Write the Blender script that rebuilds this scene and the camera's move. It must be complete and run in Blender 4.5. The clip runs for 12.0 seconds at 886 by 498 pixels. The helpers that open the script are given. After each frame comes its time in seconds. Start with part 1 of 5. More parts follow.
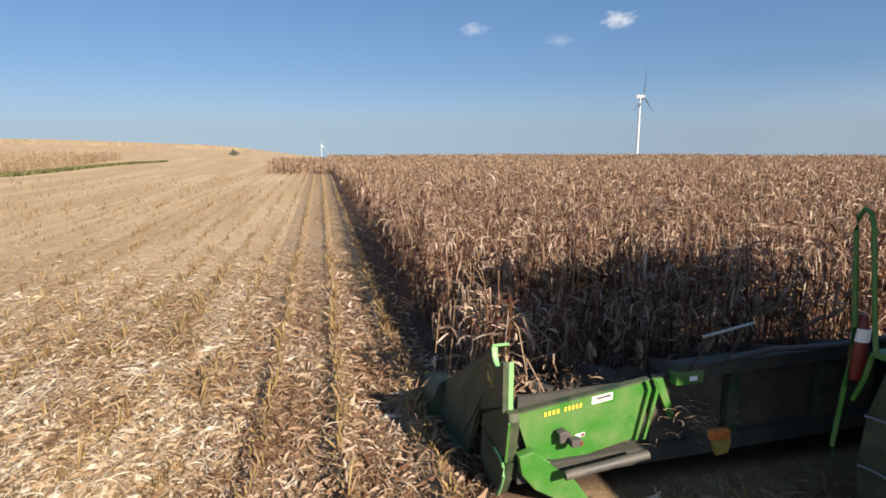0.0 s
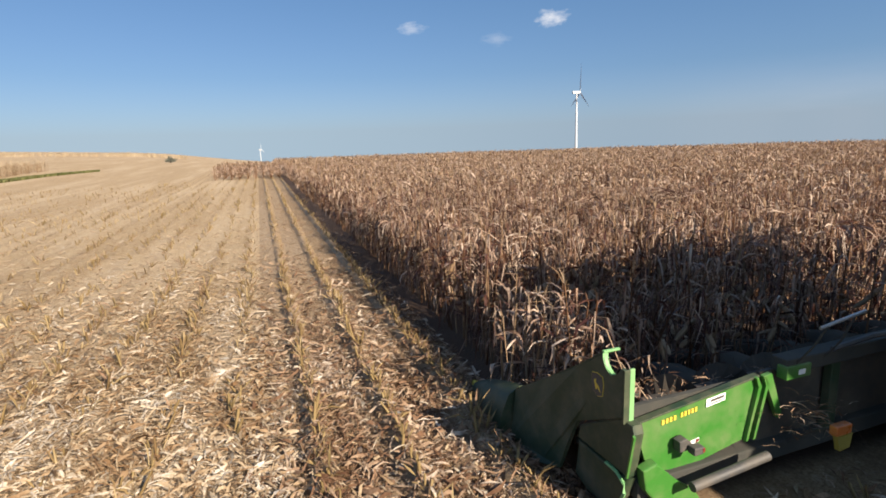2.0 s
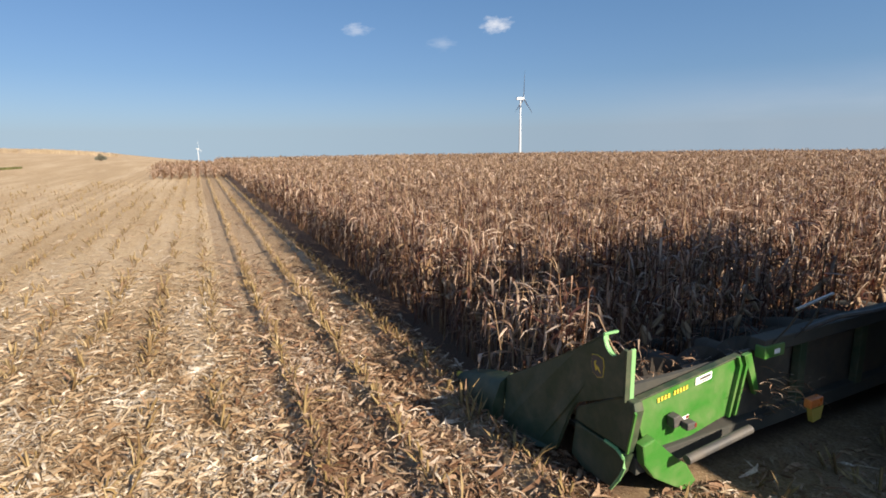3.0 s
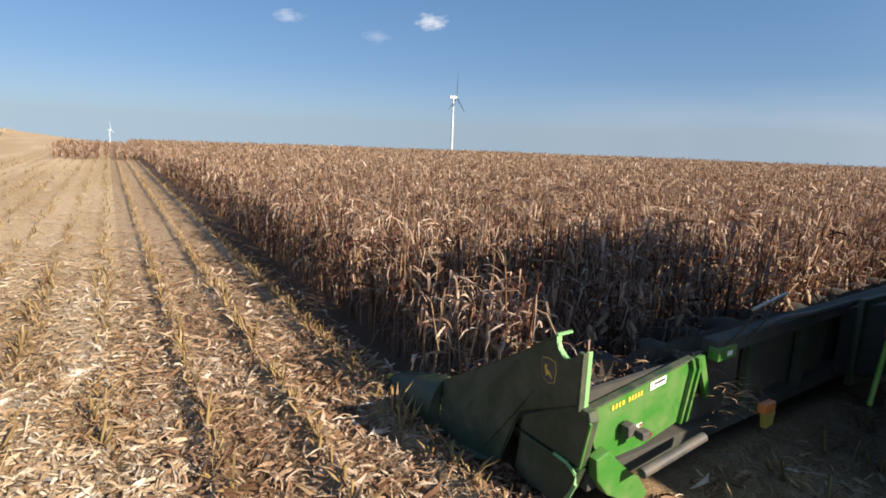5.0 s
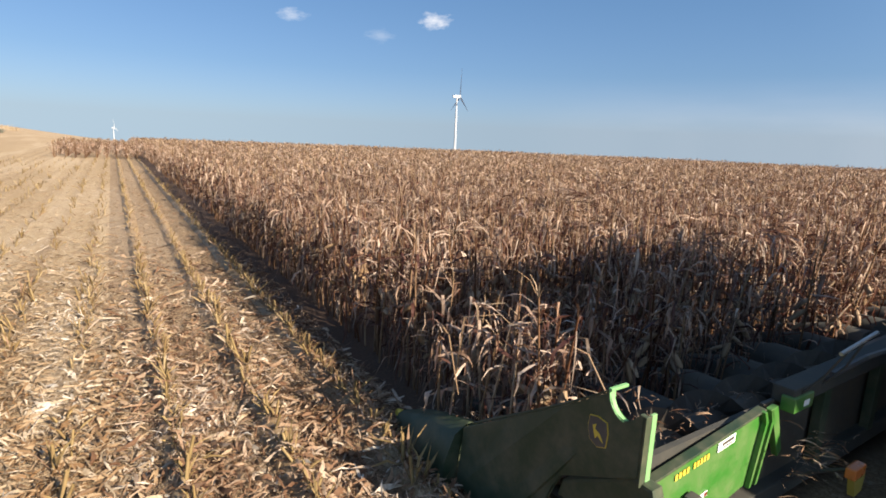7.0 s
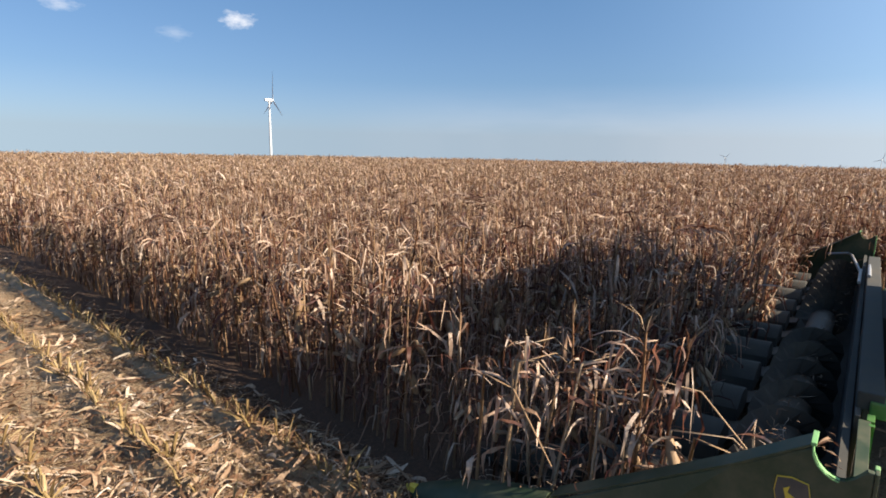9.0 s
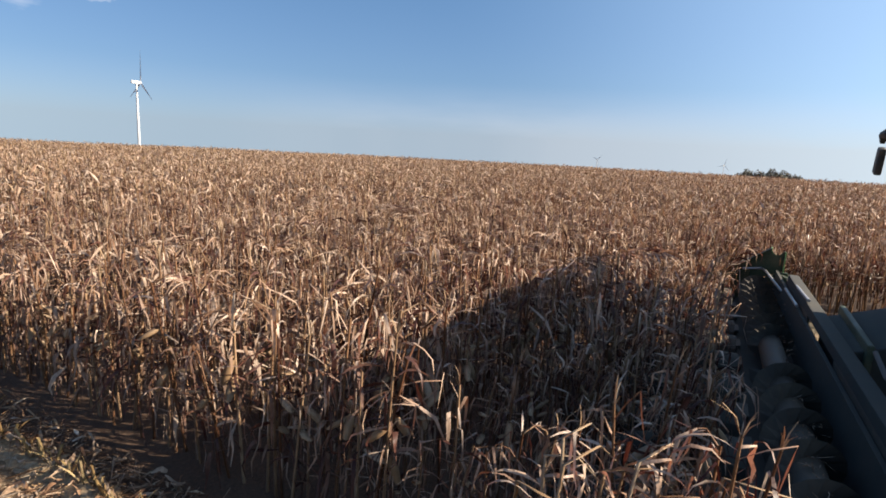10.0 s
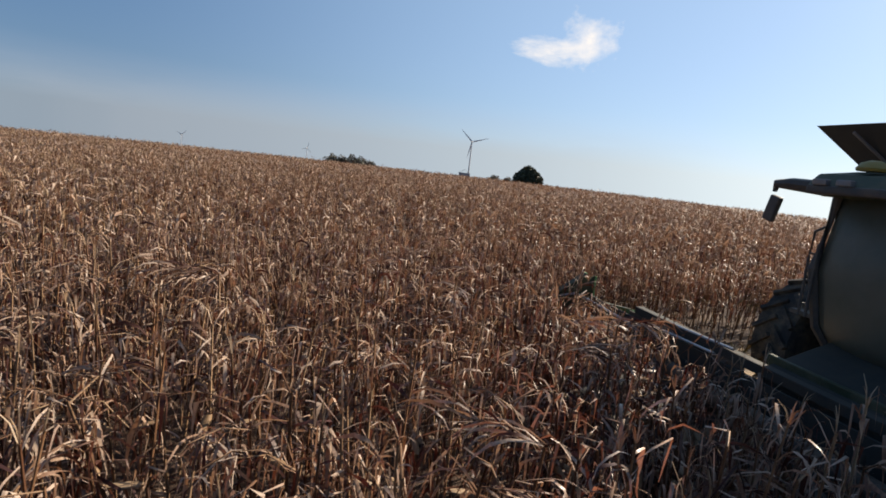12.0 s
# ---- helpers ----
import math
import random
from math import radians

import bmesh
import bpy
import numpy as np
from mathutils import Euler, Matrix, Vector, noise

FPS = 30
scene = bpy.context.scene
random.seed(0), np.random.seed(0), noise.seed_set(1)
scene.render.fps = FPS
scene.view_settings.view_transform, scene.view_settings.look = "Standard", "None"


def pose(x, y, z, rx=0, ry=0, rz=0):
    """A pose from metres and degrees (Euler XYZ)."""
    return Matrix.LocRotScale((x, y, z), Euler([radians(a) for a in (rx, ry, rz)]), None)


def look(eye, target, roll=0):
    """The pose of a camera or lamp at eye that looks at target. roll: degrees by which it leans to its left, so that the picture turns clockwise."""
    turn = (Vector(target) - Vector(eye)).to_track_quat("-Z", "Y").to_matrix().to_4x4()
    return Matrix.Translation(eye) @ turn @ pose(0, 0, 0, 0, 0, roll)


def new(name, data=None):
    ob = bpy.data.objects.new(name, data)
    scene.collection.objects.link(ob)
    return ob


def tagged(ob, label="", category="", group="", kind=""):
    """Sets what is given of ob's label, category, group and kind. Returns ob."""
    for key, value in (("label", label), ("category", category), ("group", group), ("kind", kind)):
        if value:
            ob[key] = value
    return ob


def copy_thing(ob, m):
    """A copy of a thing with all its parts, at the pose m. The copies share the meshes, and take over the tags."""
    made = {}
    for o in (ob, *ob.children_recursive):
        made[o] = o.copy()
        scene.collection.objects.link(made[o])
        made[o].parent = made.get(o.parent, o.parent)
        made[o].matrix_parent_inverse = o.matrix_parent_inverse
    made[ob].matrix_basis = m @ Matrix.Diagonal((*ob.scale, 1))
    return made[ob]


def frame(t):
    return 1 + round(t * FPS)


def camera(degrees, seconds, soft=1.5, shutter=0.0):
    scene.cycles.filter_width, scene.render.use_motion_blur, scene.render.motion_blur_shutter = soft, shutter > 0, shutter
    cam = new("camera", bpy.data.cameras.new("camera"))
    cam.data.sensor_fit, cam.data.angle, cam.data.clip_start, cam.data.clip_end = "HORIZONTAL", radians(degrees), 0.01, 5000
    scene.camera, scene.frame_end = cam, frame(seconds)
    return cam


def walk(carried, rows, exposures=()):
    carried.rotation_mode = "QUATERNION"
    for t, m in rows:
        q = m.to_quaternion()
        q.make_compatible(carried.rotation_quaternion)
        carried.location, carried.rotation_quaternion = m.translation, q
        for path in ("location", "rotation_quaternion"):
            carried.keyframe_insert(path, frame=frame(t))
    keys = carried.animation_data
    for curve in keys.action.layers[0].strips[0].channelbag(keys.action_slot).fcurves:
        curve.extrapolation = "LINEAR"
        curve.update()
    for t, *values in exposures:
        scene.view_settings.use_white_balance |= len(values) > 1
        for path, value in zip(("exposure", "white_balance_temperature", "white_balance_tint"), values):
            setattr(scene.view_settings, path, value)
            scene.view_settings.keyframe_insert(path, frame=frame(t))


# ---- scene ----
# ---- camera ----
cam = camera(78.65, 12.0, 1.7)
walk(cam, [
    (0.0, pose(-1.241, -3.603, 2.799, 79.24, 0.22, -12.64)),
    (0.5, pose(-1.397, -3.387, 2.777, 79.34, 0.72, -13.25)),
    (1.0, pose(-1.630, -3.181, 2.783, 79.22, 1.26, -14.51)),
    (1.5, pose(-1.924, -3.034, 2.755, 79.10, 1.66, -16.31)),
    (2.0, pose(-2.188, -2.901, 2.761, 79.07, 1.92, -18.60)),
    (2.5, pose(-2.460, -2.813, 2.690, 79.16, 1.33, -21.41)),
    (3.0, pose(-2.644, -2.819, 2.670, 79.26, 0.87, -24.25)),
    (5.0, pose(-2.447, -2.299, 2.495, 78.95, -2.04, -31.30)),
    (5.5, pose(-2.268, -2.124, 2.446, 79.03, -2.12, -31.40)),
    (6.0, pose(-2.172, -1.981, 2.331, 79.50, -2.74, -31.07)),
    (6.5, pose(-2.133, -1.861, 2.397, 79.20, -2.37, -30.50)),
    (7.0, pose(-2.200, -1.636, 2.544, 78.86, -2.29, -30.98)),
    (7.2, pose(-2.237, -1.474, 2.576, 78.59, -3.03, -31.80)),
    (8.8, pose(-2.710, -0.199, 2.504, 79.35, -1.69, -47.22)),
    (9.0, pose(-2.718, 0.027, 2.508, 79.82, -1.10, -49.70)),
    (9.5, pose(-2.687, 0.658, 2.548, 80.04, -1.02, -56.13)),
    (10.0, pose(-2.401, 1.147, 2.716, 79.76, -2.93, -61.21)),
    (10.5, pose(-1.878, 2.143, 2.869, 79.33, -4.94, -69.42)),
    (11.0, pose(-1.193, 3.091, 2.848, 79.99, -5.95, -78.73)),
    (11.5, pose(-0.481, 4.156, 2.877, 80.59, -6.54, -89.81)),
    (12.0, pose(0.208, 5.327, 2.953, 81.05, -6.43, -102.48)),
], exposures=[(0.0, 1.20, 7100, 12), (5.5, 1.30, 7100, 12), (9.0, 1.46, 7200, 12), (10.5, 1.43, 7250, 13), (11.0, 1.24, 7300, 13), (12.0, 0.93, 7250, 13)])

# ---- light ----
world = bpy.data.worlds.new("sky")
scene.world = world
world.use_nodes = True
wn = world.node_tree
SUN_EL, SUN_AZ = radians(30.4), radians(-157)   # azimuth counted from +y towards -x
sky = wn.nodes.new("ShaderNodeTexSky")
sky.sky_type, sky.sun_disc = "NISHITA", False
sky.sun_elevation, sky.sun_rotation = SUN_EL, -SUN_AZ
sky.air_density, sky.dust_density, sky.ozone_density, sky.altitude = 1.0, 1.0, 1.5, 200
above = wn.nodes.new("ShaderNodeVectorMath")      # the haze of the horizon goes on below it
above.operation = "MAXIMUM"
above.inputs[1].default_value = (-2, -2, 0.03)
wn.links.new(wn.nodes.new("ShaderNodeTexCoord").outputs["Generated"], above.inputs[0])
wn.links.new(above.outputs[0], sky.inputs[0])
clear = wn.nodes.new("ShaderNodeMix")
clear.data_type, clear.blend_type = "RGBA", "MULTIPLY"
clear.inputs[0].default_value = 1.0
clear.inputs[7].default_value = (0.47, 0.60, 0.84, 1)
wn.links.new(sky.outputs[0], clear.inputs[6])
wn.links.new(clear.outputs[2], wn.nodes["Background"].inputs[0])
wn.nodes["Background"].inputs[1].default_value = 0.0375
# the clear blue of a dry autumn day, paler towards the horizon
height = wn.nodes.new("ShaderNodeSeparateXYZ")
wn.links.new(above.outputs[0], height.inputs[0])
blue = wn.nodes.new("ShaderNodeValToRGB")
for k, (at, col) in enumerate([(0.0, (0.39, 0.545, 0.84)), (0.12, (0.16, 0.36, 0.63)), (0.40, (0.072, 0.275, 0.54)), (1.0, (0.035, 0.13, 0.40))]):
    el = blue.color_ramp.elements[k] if k < 2 else blue.color_ramp.elements.new(at)
    el.position, el.color = at, (*col, 1)
wn.links.new(height.outputs["Z"], blue.inputs[0])
# and brighter, whiter towards the sun
toward = wn.nodes.new("ShaderNodeVectorMath")
toward.operation = "DOT_PRODUCT"
toward.inputs[1].default_value = (-math.sin(SUN_AZ) * math.cos(SUN_EL), math.cos(SUN_AZ) * math.cos(SUN_EL), math.sin(SUN_EL))
wn.links.new(above.outputs[0], toward.inputs[0])
glow = wn.nodes.new("ShaderNodeValToRGB")
glow.color_ramp.interpolation = "EASE"
glow.color_ramp.elements[0].position, glow.color_ramp.elements[0].color = 0.0, (0, 0, 0, 1)
glow.color_ramp.elements[1].position, glow.color_ramp.elements[1].color = 0.95, (0.68, 0.93, 1.16, 1)
wn.links.new(toward.outputs["Value"], glow.inputs[0])
bright = wn.nodes.new("ShaderNodeMix")
bright.data_type, bright.blend_type = "RGBA", "ADD"
bright.inputs[0].default_value = 1.0
wn.links.new(blue.outputs[0], bright.inputs[6])
wn.links.new(glow.outputs[0], bright.inputs[7])
# a thin veil of high cloud low over the fields on the sunny side
stretch = wn.nodes.new("ShaderNodeVectorMath")
stretch.operation = "MULTIPLY"
stretch.inputs[1].default_value = (2.6, 2.6, 15)
wn.links.new(above.outputs[0], stretch.inputs[0])
wisps = wn.nodes.new("ShaderNodeTexNoise")
wisps.inputs["Scale"].default_value, wisps.inputs["Detail"].default_value = 1.3, 6
wn.links.new(stretch.outputs[0], wisps.inputs["Vector"])
sunny = wn.nodes.new("ShaderNodeVectorMath")
sunny.operation = "DOT_PRODUCT"
sunny.inputs[1].default_value = (0.998, 0.05, 0)
wn.links.new(above.outputs[0], sunny.inputs[0])
cover = None
for source, stops in ((wisps.outputs["Fac"], ((0.30, 0.35), (0.62, 1.0))), (height.outputs["Z"], ((0.035, 0.7), (0.125, 0.0))), (sunny.outputs["Value"], ((0.62, 0.0), (0.93, 0.8)))):
    step = wn.nodes.new("ShaderNodeMapRange")
    step.interpolation_type = "SMOOTHSTEP"
    for k, v in enumerate((stops[0][0], stops[1][0], stops[0][1], stops[1][1])):
        step.inputs[k + 1].default_value = v
    wn.links.new(source, step.inputs[0])
    if cover is None:
        cover = step.outputs[0]
    else:
        times = wn.nodes.new("ShaderNodeMath")
        times.operation = "MULTIPLY"
        wn.links.new(cover, times.inputs[0])
        wn.links.new(step.outputs[0], times.inputs[1])
        cover = times.outputs[0]
veil = wn.nodes.new("ShaderNodeMix")
veil.data_type = "RGBA"
veil.inputs[7].default_value = (0.74, 0.83, 1.08, 1)
wn.links.new(cover, veil.inputs[0])
wn.links.new(bright.outputs[2], veil.inputs[6])
deep = wn.nodes.new("ShaderNodeBackground")
wn.links.new(veil.outputs[2], deep.inputs[0])
deep.inputs[1].default_value = 0.168
both = wn.nodes.new("ShaderNodeAddShader")
wn.links.new(wn.nodes["Background"].outputs[0], both.inputs[0])
wn.links.new(deep.outputs[0], both.inputs[1])
wn.links.new(both.outputs[0], wn.nodes["World Output"].inputs[0])
sun_data = bpy.data.lights.new("sun", "SUN")
sun_data.energy, sun_data.angle, sun_data.color = 5.0, radians(0.6), (1.0, 0.92, 0.80)
sun = new("sun", sun_data)
to_sun = Vector((-math.sin(SUN_AZ) * math.cos(SUN_EL), math.cos(SUN_AZ) * math.cos(SUN_EL), math.sin(SUN_EL)))
sun.matrix_world = look(to_sun * 50, (0, 0, 0))

# ---- sizes ----
ROW = 0.762          # row spacing
ROWS_ON_HEADER = 12
ASKEW = 0.034        # how much further forward the header hangs, metre by metre
WIDE = ROW * ROWS_ON_HEADER
HEADER_YAW = math.degrees(math.atan(ASKEW))
CORN = 1.68          # height of the standing corn
rng = np.random.default_rng(7)


def smooth(a, b, v):
    s = np.clip((v - a) / (b - a), 0, 1)
    return s * s * (3 - 2 * s)


def terrain(x, y):
    """Height of the ground: level near the machine, falling gently to the right and ahead, a low hill ahead on the left."""
    x, y = np.asarray(x, float), np.asarray(y, float)
    d = np.hypot(x, y)
    az = np.degrees(np.arctan2(-x, y))
    ahead = smooth(-150, -100, az) * (1 - smooth(60, 120, az))
    fall = -0.021 * np.maximum(0, np.sqrt((d - 66) ** 2 + 100) - 10) * (d > 66)
    hill = 0.022 * np.maximum(0, d - 70) * smooth(-4, 28, az) * (1 - smooth(90, 150, az)) * (1 - 0.5 * smooth(400, 1200, d))
    z = fall * (1 - smooth(-4, 12, az) * (1 - smooth(90, 160, az))) + hill
    swell = 0.05 * np.sin(x * 0.21 + 1) * np.sin(y * 0.17) * smooth(12, 40, d)
    return z + swell


# ---- materials ----
def nodes_of(name):
    m = bpy.data.materials.new(name)
    m.use_nodes = True
    return m, m.node_tree, m.node_tree.nodes["Principled BSDF"]


def node(tree, kind, **values):
    n = tree.nodes.new("ShaderNode" + kind)
    for key, value in values.items():
        n.inputs[key.replace("_", " ")].default_value = value
    return n


def ramp(tree, fac, stops):
    r = tree.nodes.new("ShaderNodeValToRGB")
    e = r.color_ramp.elements
    while len(e) < len(stops):
        e.new(0.5)
    for el, (at, col) in zip(e, stops):
        el.position, el.color = at, (*col, 1)
    tree.links.new(fac, r.inputs[0])
    return r.outputs[0]


def mix(tree, fac, a, b, kind="MIX"):
    m = tree.nodes.new("ShaderNodeMix")
    m.data_type, m.blend_type = "RGBA", kind
    for sock, val in ((m.inputs[0], fac), (m.inputs[6], a), (m.inputs[7], b)):
        if isinstance(val, (int, float)):
            sock.default_value = val
        elif isinstance(val, tuple):
            sock.default_value = (*val, 1)
        else:
            tree.links.new(val, sock)
    return m.outputs[2]


def noise_fac(tree, scale, detail=4.0, rough=0.6, coord="Object", stretch=None):
    tc = tree.nodes.new("ShaderNodeTexCoord")
    out = tc.outputs[coord]
    if stretch:
        mp = tree.nodes.new("ShaderNodeMapping")
        mp.inputs["Scale"].default_value = stretch
        tree.links.new(out, mp.inputs[0])
        out = mp.outputs[0]
    n = node(tree, "TexNoise", Scale=scale, Detail=detail, Roughness=rough)
    tree.links.new(out, n.inputs["Vector"])
    return n.outputs["Fac"]


def bump(tree, bsdf, fac, strength, distance):
    b = node(tree, "Bump", Strength=strength, Distance=distance)
    tree.links.new(fac, b.inputs["Height"])
    tree.links.new(b.outputs[0], bsdf.inputs["Normal"])


def paint(name, col, rough=0.4, metal=0.0, dust=0.35, grain=30):
    """Painted, moulded or bare metal with a film of field dust and scuffs."""
    m, t, b = nodes_of(name)
    big = noise_fac(t, 3.5, 5, 0.65)
    fine = noise_fac(t, grain, 3, 0.6)
    dusty = ramp(t, big, [(0.42, (0, 0, 0)), (0.75, (dust,) * 3)])
    c = mix(t, dusty, col, (0.30, 0.23, 0.15))
    c = mix(t, ramp(t, fine, [(0.35, (0.12,) * 3), (0.6, (0, 0, 0))]), c, tuple(v * 0.6 for v in col))
    t.links.new(c, b.inputs["Base Color"])
    t.links.new(ramp(t, big, [(0.3, (rough,) * 3), (0.8, (min(1, rough + 0.3),) * 3)]), b.inputs["Roughness"])
    b.inputs["Metallic"].default_value = metal
    bump(t, b, fine, 0.06, 0.002)
    return m


def plant(name, stops, rough=0.5, thin=0.1, by_object=False, sheen=0.1, patches=0.0, lit_through=(1.0, 0.47, 0.34)):
    """Dry leaf or stalk; the colour changes from piece to piece and along it."""
    m, t, b = nodes_of(name)
    g = t.nodes.new("ShaderNodeObjectInfo" if by_object else "ShaderNodeNewGeometry")
    r = g.outputs["Random" if by_object else "Random Per Island"]
    n = noise_fac(t, 9, 4, 0.6)
    add = node(t, "Math")
    add.operation = "MULTIPLY_ADD"
    t.links.new(n, add.inputs[0])
    add.inputs[1].default_value = 0.5
    sub = node(t, "Math")
    sub.operation = "MULTIPLY_ADD"
    t.links.new(r, sub.inputs[0])
    sub.inputs[1].default_value, sub.inputs[2].default_value = 0.85, -0.22
    t.links.new(sub.outputs[0], add.inputs[2])
    fac = add.outputs[0]
    if patches:                                # paler and browner patches a stride across, drawn out along the rows
        pat = node(t, "Math")
        pat.operation = "MULTIPLY_ADD"
        t.links.new(ramp(t, noise_fac(t, 1.0, 4, 0.6, stretch=(1.5, 0.5, 1)), [(0.36, (0, 0, 0)), (0.64, (1, 1, 1))]), pat.inputs[0])
        pat.inputs[1].default_value = patches
        low = node(t, "Math")
        low.operation = "ADD"
        t.links.new(fac, low.inputs[0])
        low.inputs[1].default_value = -patches * 0.5
        t.links.new(low.outputs[0], pat.inputs[2])
        fac = pat.outputs[0]
    c = ramp(t, fac, stops)
    fib = noise_fac(t, 60, 2, 0.5, stretch=(1, 1, 0.15))
    c = mix(t, ramp(t, fib, [(0.4, (0.35,) * 3), (0.62, (0, 0, 0))]), c, stops[0][1])
    t.links.new(c, b.inputs["Base Color"])
    b.inputs["Roughness"].default_value = rough
    b.inputs["Specular IOR Level"].default_value = sheen
    bump(t, b, fib, 0.3, 0.004)
    if thin:
        tr = t.nodes.new("ShaderNodeBsdfTranslucent")
        t.links.new(mix(t, 1.0, c, lit_through, "MULTIPLY"), tr.inputs[0])   # light through a dry blade comes out browner
        ms = t.nodes.new("ShaderNodeMixShader")
        ms.inputs[0].default_value = thin
        t.links.new(b.outputs[0], ms.inputs[1])
        t.links.new(tr.outputs[0], ms.inputs[2])
        t.links.new(ms.outputs[0], t.nodes["Material Output"].inputs[0])
    return m


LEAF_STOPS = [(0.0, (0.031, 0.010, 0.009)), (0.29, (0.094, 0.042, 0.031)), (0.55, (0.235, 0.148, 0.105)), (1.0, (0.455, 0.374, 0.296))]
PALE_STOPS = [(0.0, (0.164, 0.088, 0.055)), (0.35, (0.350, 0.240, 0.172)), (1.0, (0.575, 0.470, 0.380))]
STALK_STOPS = [(0.0, (0.070, 0.030, 0.016)), (0.45, (0.156, 0.085, 0.047)), (1.0, (0.306, 0.210, 0.129))]
HUSK_STOPS = [(0.0, (0.200, 0.124, 0.068)), (0.5, (0.305, 0.213, 0.135)), (1.0, (0.400, 0.316, 0.231))]
STUB_STOPS = [(0.0, (0.127, 0.078, 0.037)), (0.5, (0.231, 0.163, 0.074)), (1.0, (0.361, 0.277, 0.161))]
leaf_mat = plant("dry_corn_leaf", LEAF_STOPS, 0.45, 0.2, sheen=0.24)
pale_mat = plant("bleached_hazed_corn_leaf", PALE_STOPS, 0.55, 0.22, sheen=0.12, lit_through=(1.0, 0.72, 0.52))
stalk_mat = plant("dry_corn_stalk", STALK_STOPS, thin=0)
husk_mat = plant("dry_corn_husk", HUSK_STOPS)
leaf_one = plant("dry_corn_leaf_single", LEAF_STOPS, 0.45, 0.2, by_object=True, sheen=0.24)
pale_one = plant("bleached_corn_leaf_single", PALE_STOPS, 0.4, 0.2, by_object=True, sheen=0.24)
stalk_one = plant("dry_corn_stalk_single", STALK_STOPS, thin=0, by_object=True)
husk_one = plant("dry_corn_husk_single", HUSK_STOPS, by_object=True)
litter_mat = plant("leaf_litter", [(0.0, (0.165, 0.096, 0.049)), (0.28, (0.283, 0.196, 0.117)), (0.6, (0.400, 0.318, 0.217)), (1.0, (0.525, 0.475, 0.405))], patches=0.65)
mulch_mat = plant("fresh_mulch", [(0.0, (0.087, 0.044, 0.025)), (0.3, (0.196, 0.113, 0.068)), (0.65, (0.322, 0.226, 0.150)), (1.0, (0.452, 0.374, 0.300))], patches=0.35)
# lighter copy of the dry corn colours, with the far stands' sunlight put in
golden_mat = plant("sunlit_far_corn", [(0.0, (0.30, 0.21, 0.125)), (0.5, (0.46, 0.36, 0.235)), (1.0, (0.62, 0.52, 0.37))], thin=0)
stub_mat = plant("cut_stubble", STUB_STOPS, thin=0)
grass_mat = plant("green_grass", [(0.0, (0.070, 0.078, 0.026)), (0.5, (0.113, 0.117, 0.048)), (1.0, (0.209, 0.183, 0.087))])
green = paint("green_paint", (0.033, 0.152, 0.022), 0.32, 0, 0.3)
# these two have shade put into them: covers and roof, auger and rear sheets
green_dark = paint("shaded_green", (0.018, 0.038, 0.017), 0.5, 0, 0.3)
dark_steel = paint("dull_dark_steel", (0.06, 0.05, 0.04), 0.6, 0.15, 0.3)
black = paint("black_plastic", (0.045, 0.044, 0.044), 0.5, 0, 0.3)
rubber = paint("tyre_rubber", (0.022, 0.021, 0.02), 0.8, 0, 0.6)
steel = paint("worn_steel", (0.42, 0.42, 0.42), 0.35, 0.8, 0.4)
grey_metal = paint("grey_steel", (0.20, 0.20, 0.21), 0.45, 0.5, 0.4)
yellow = paint("yellow_paint", (0.62, 0.45, 0.05), 0.4, 0, 0.1)
white = paint("white_paint", (0.8, 0.8, 0.8), 0.45, 0, 0.05)
red = paint("red_paint", (0.15, 0.010, 0.010), 0.35, 0, 0.25)
amber = paint("amber_lens", (0.42, 0.12, 0.03), 0.25, 0, 0.2)
# near-black base holds the shade inside the header, under a film of dust
hood_mat = paint("shaded_dusty_hood", (0.034, 0.034, 0.029), 0.8, 0, 0.12)
# yellow kept dull: the marker reflector's shade is put into the colour
olive = paint("dull_yellow", (0.24, 0.19, 0.04), 0.4, 0, 0.3)
pale_green = paint("pale_worn_green", (0.155, 0.36, 0.14), 0.45, 0, 0.3)


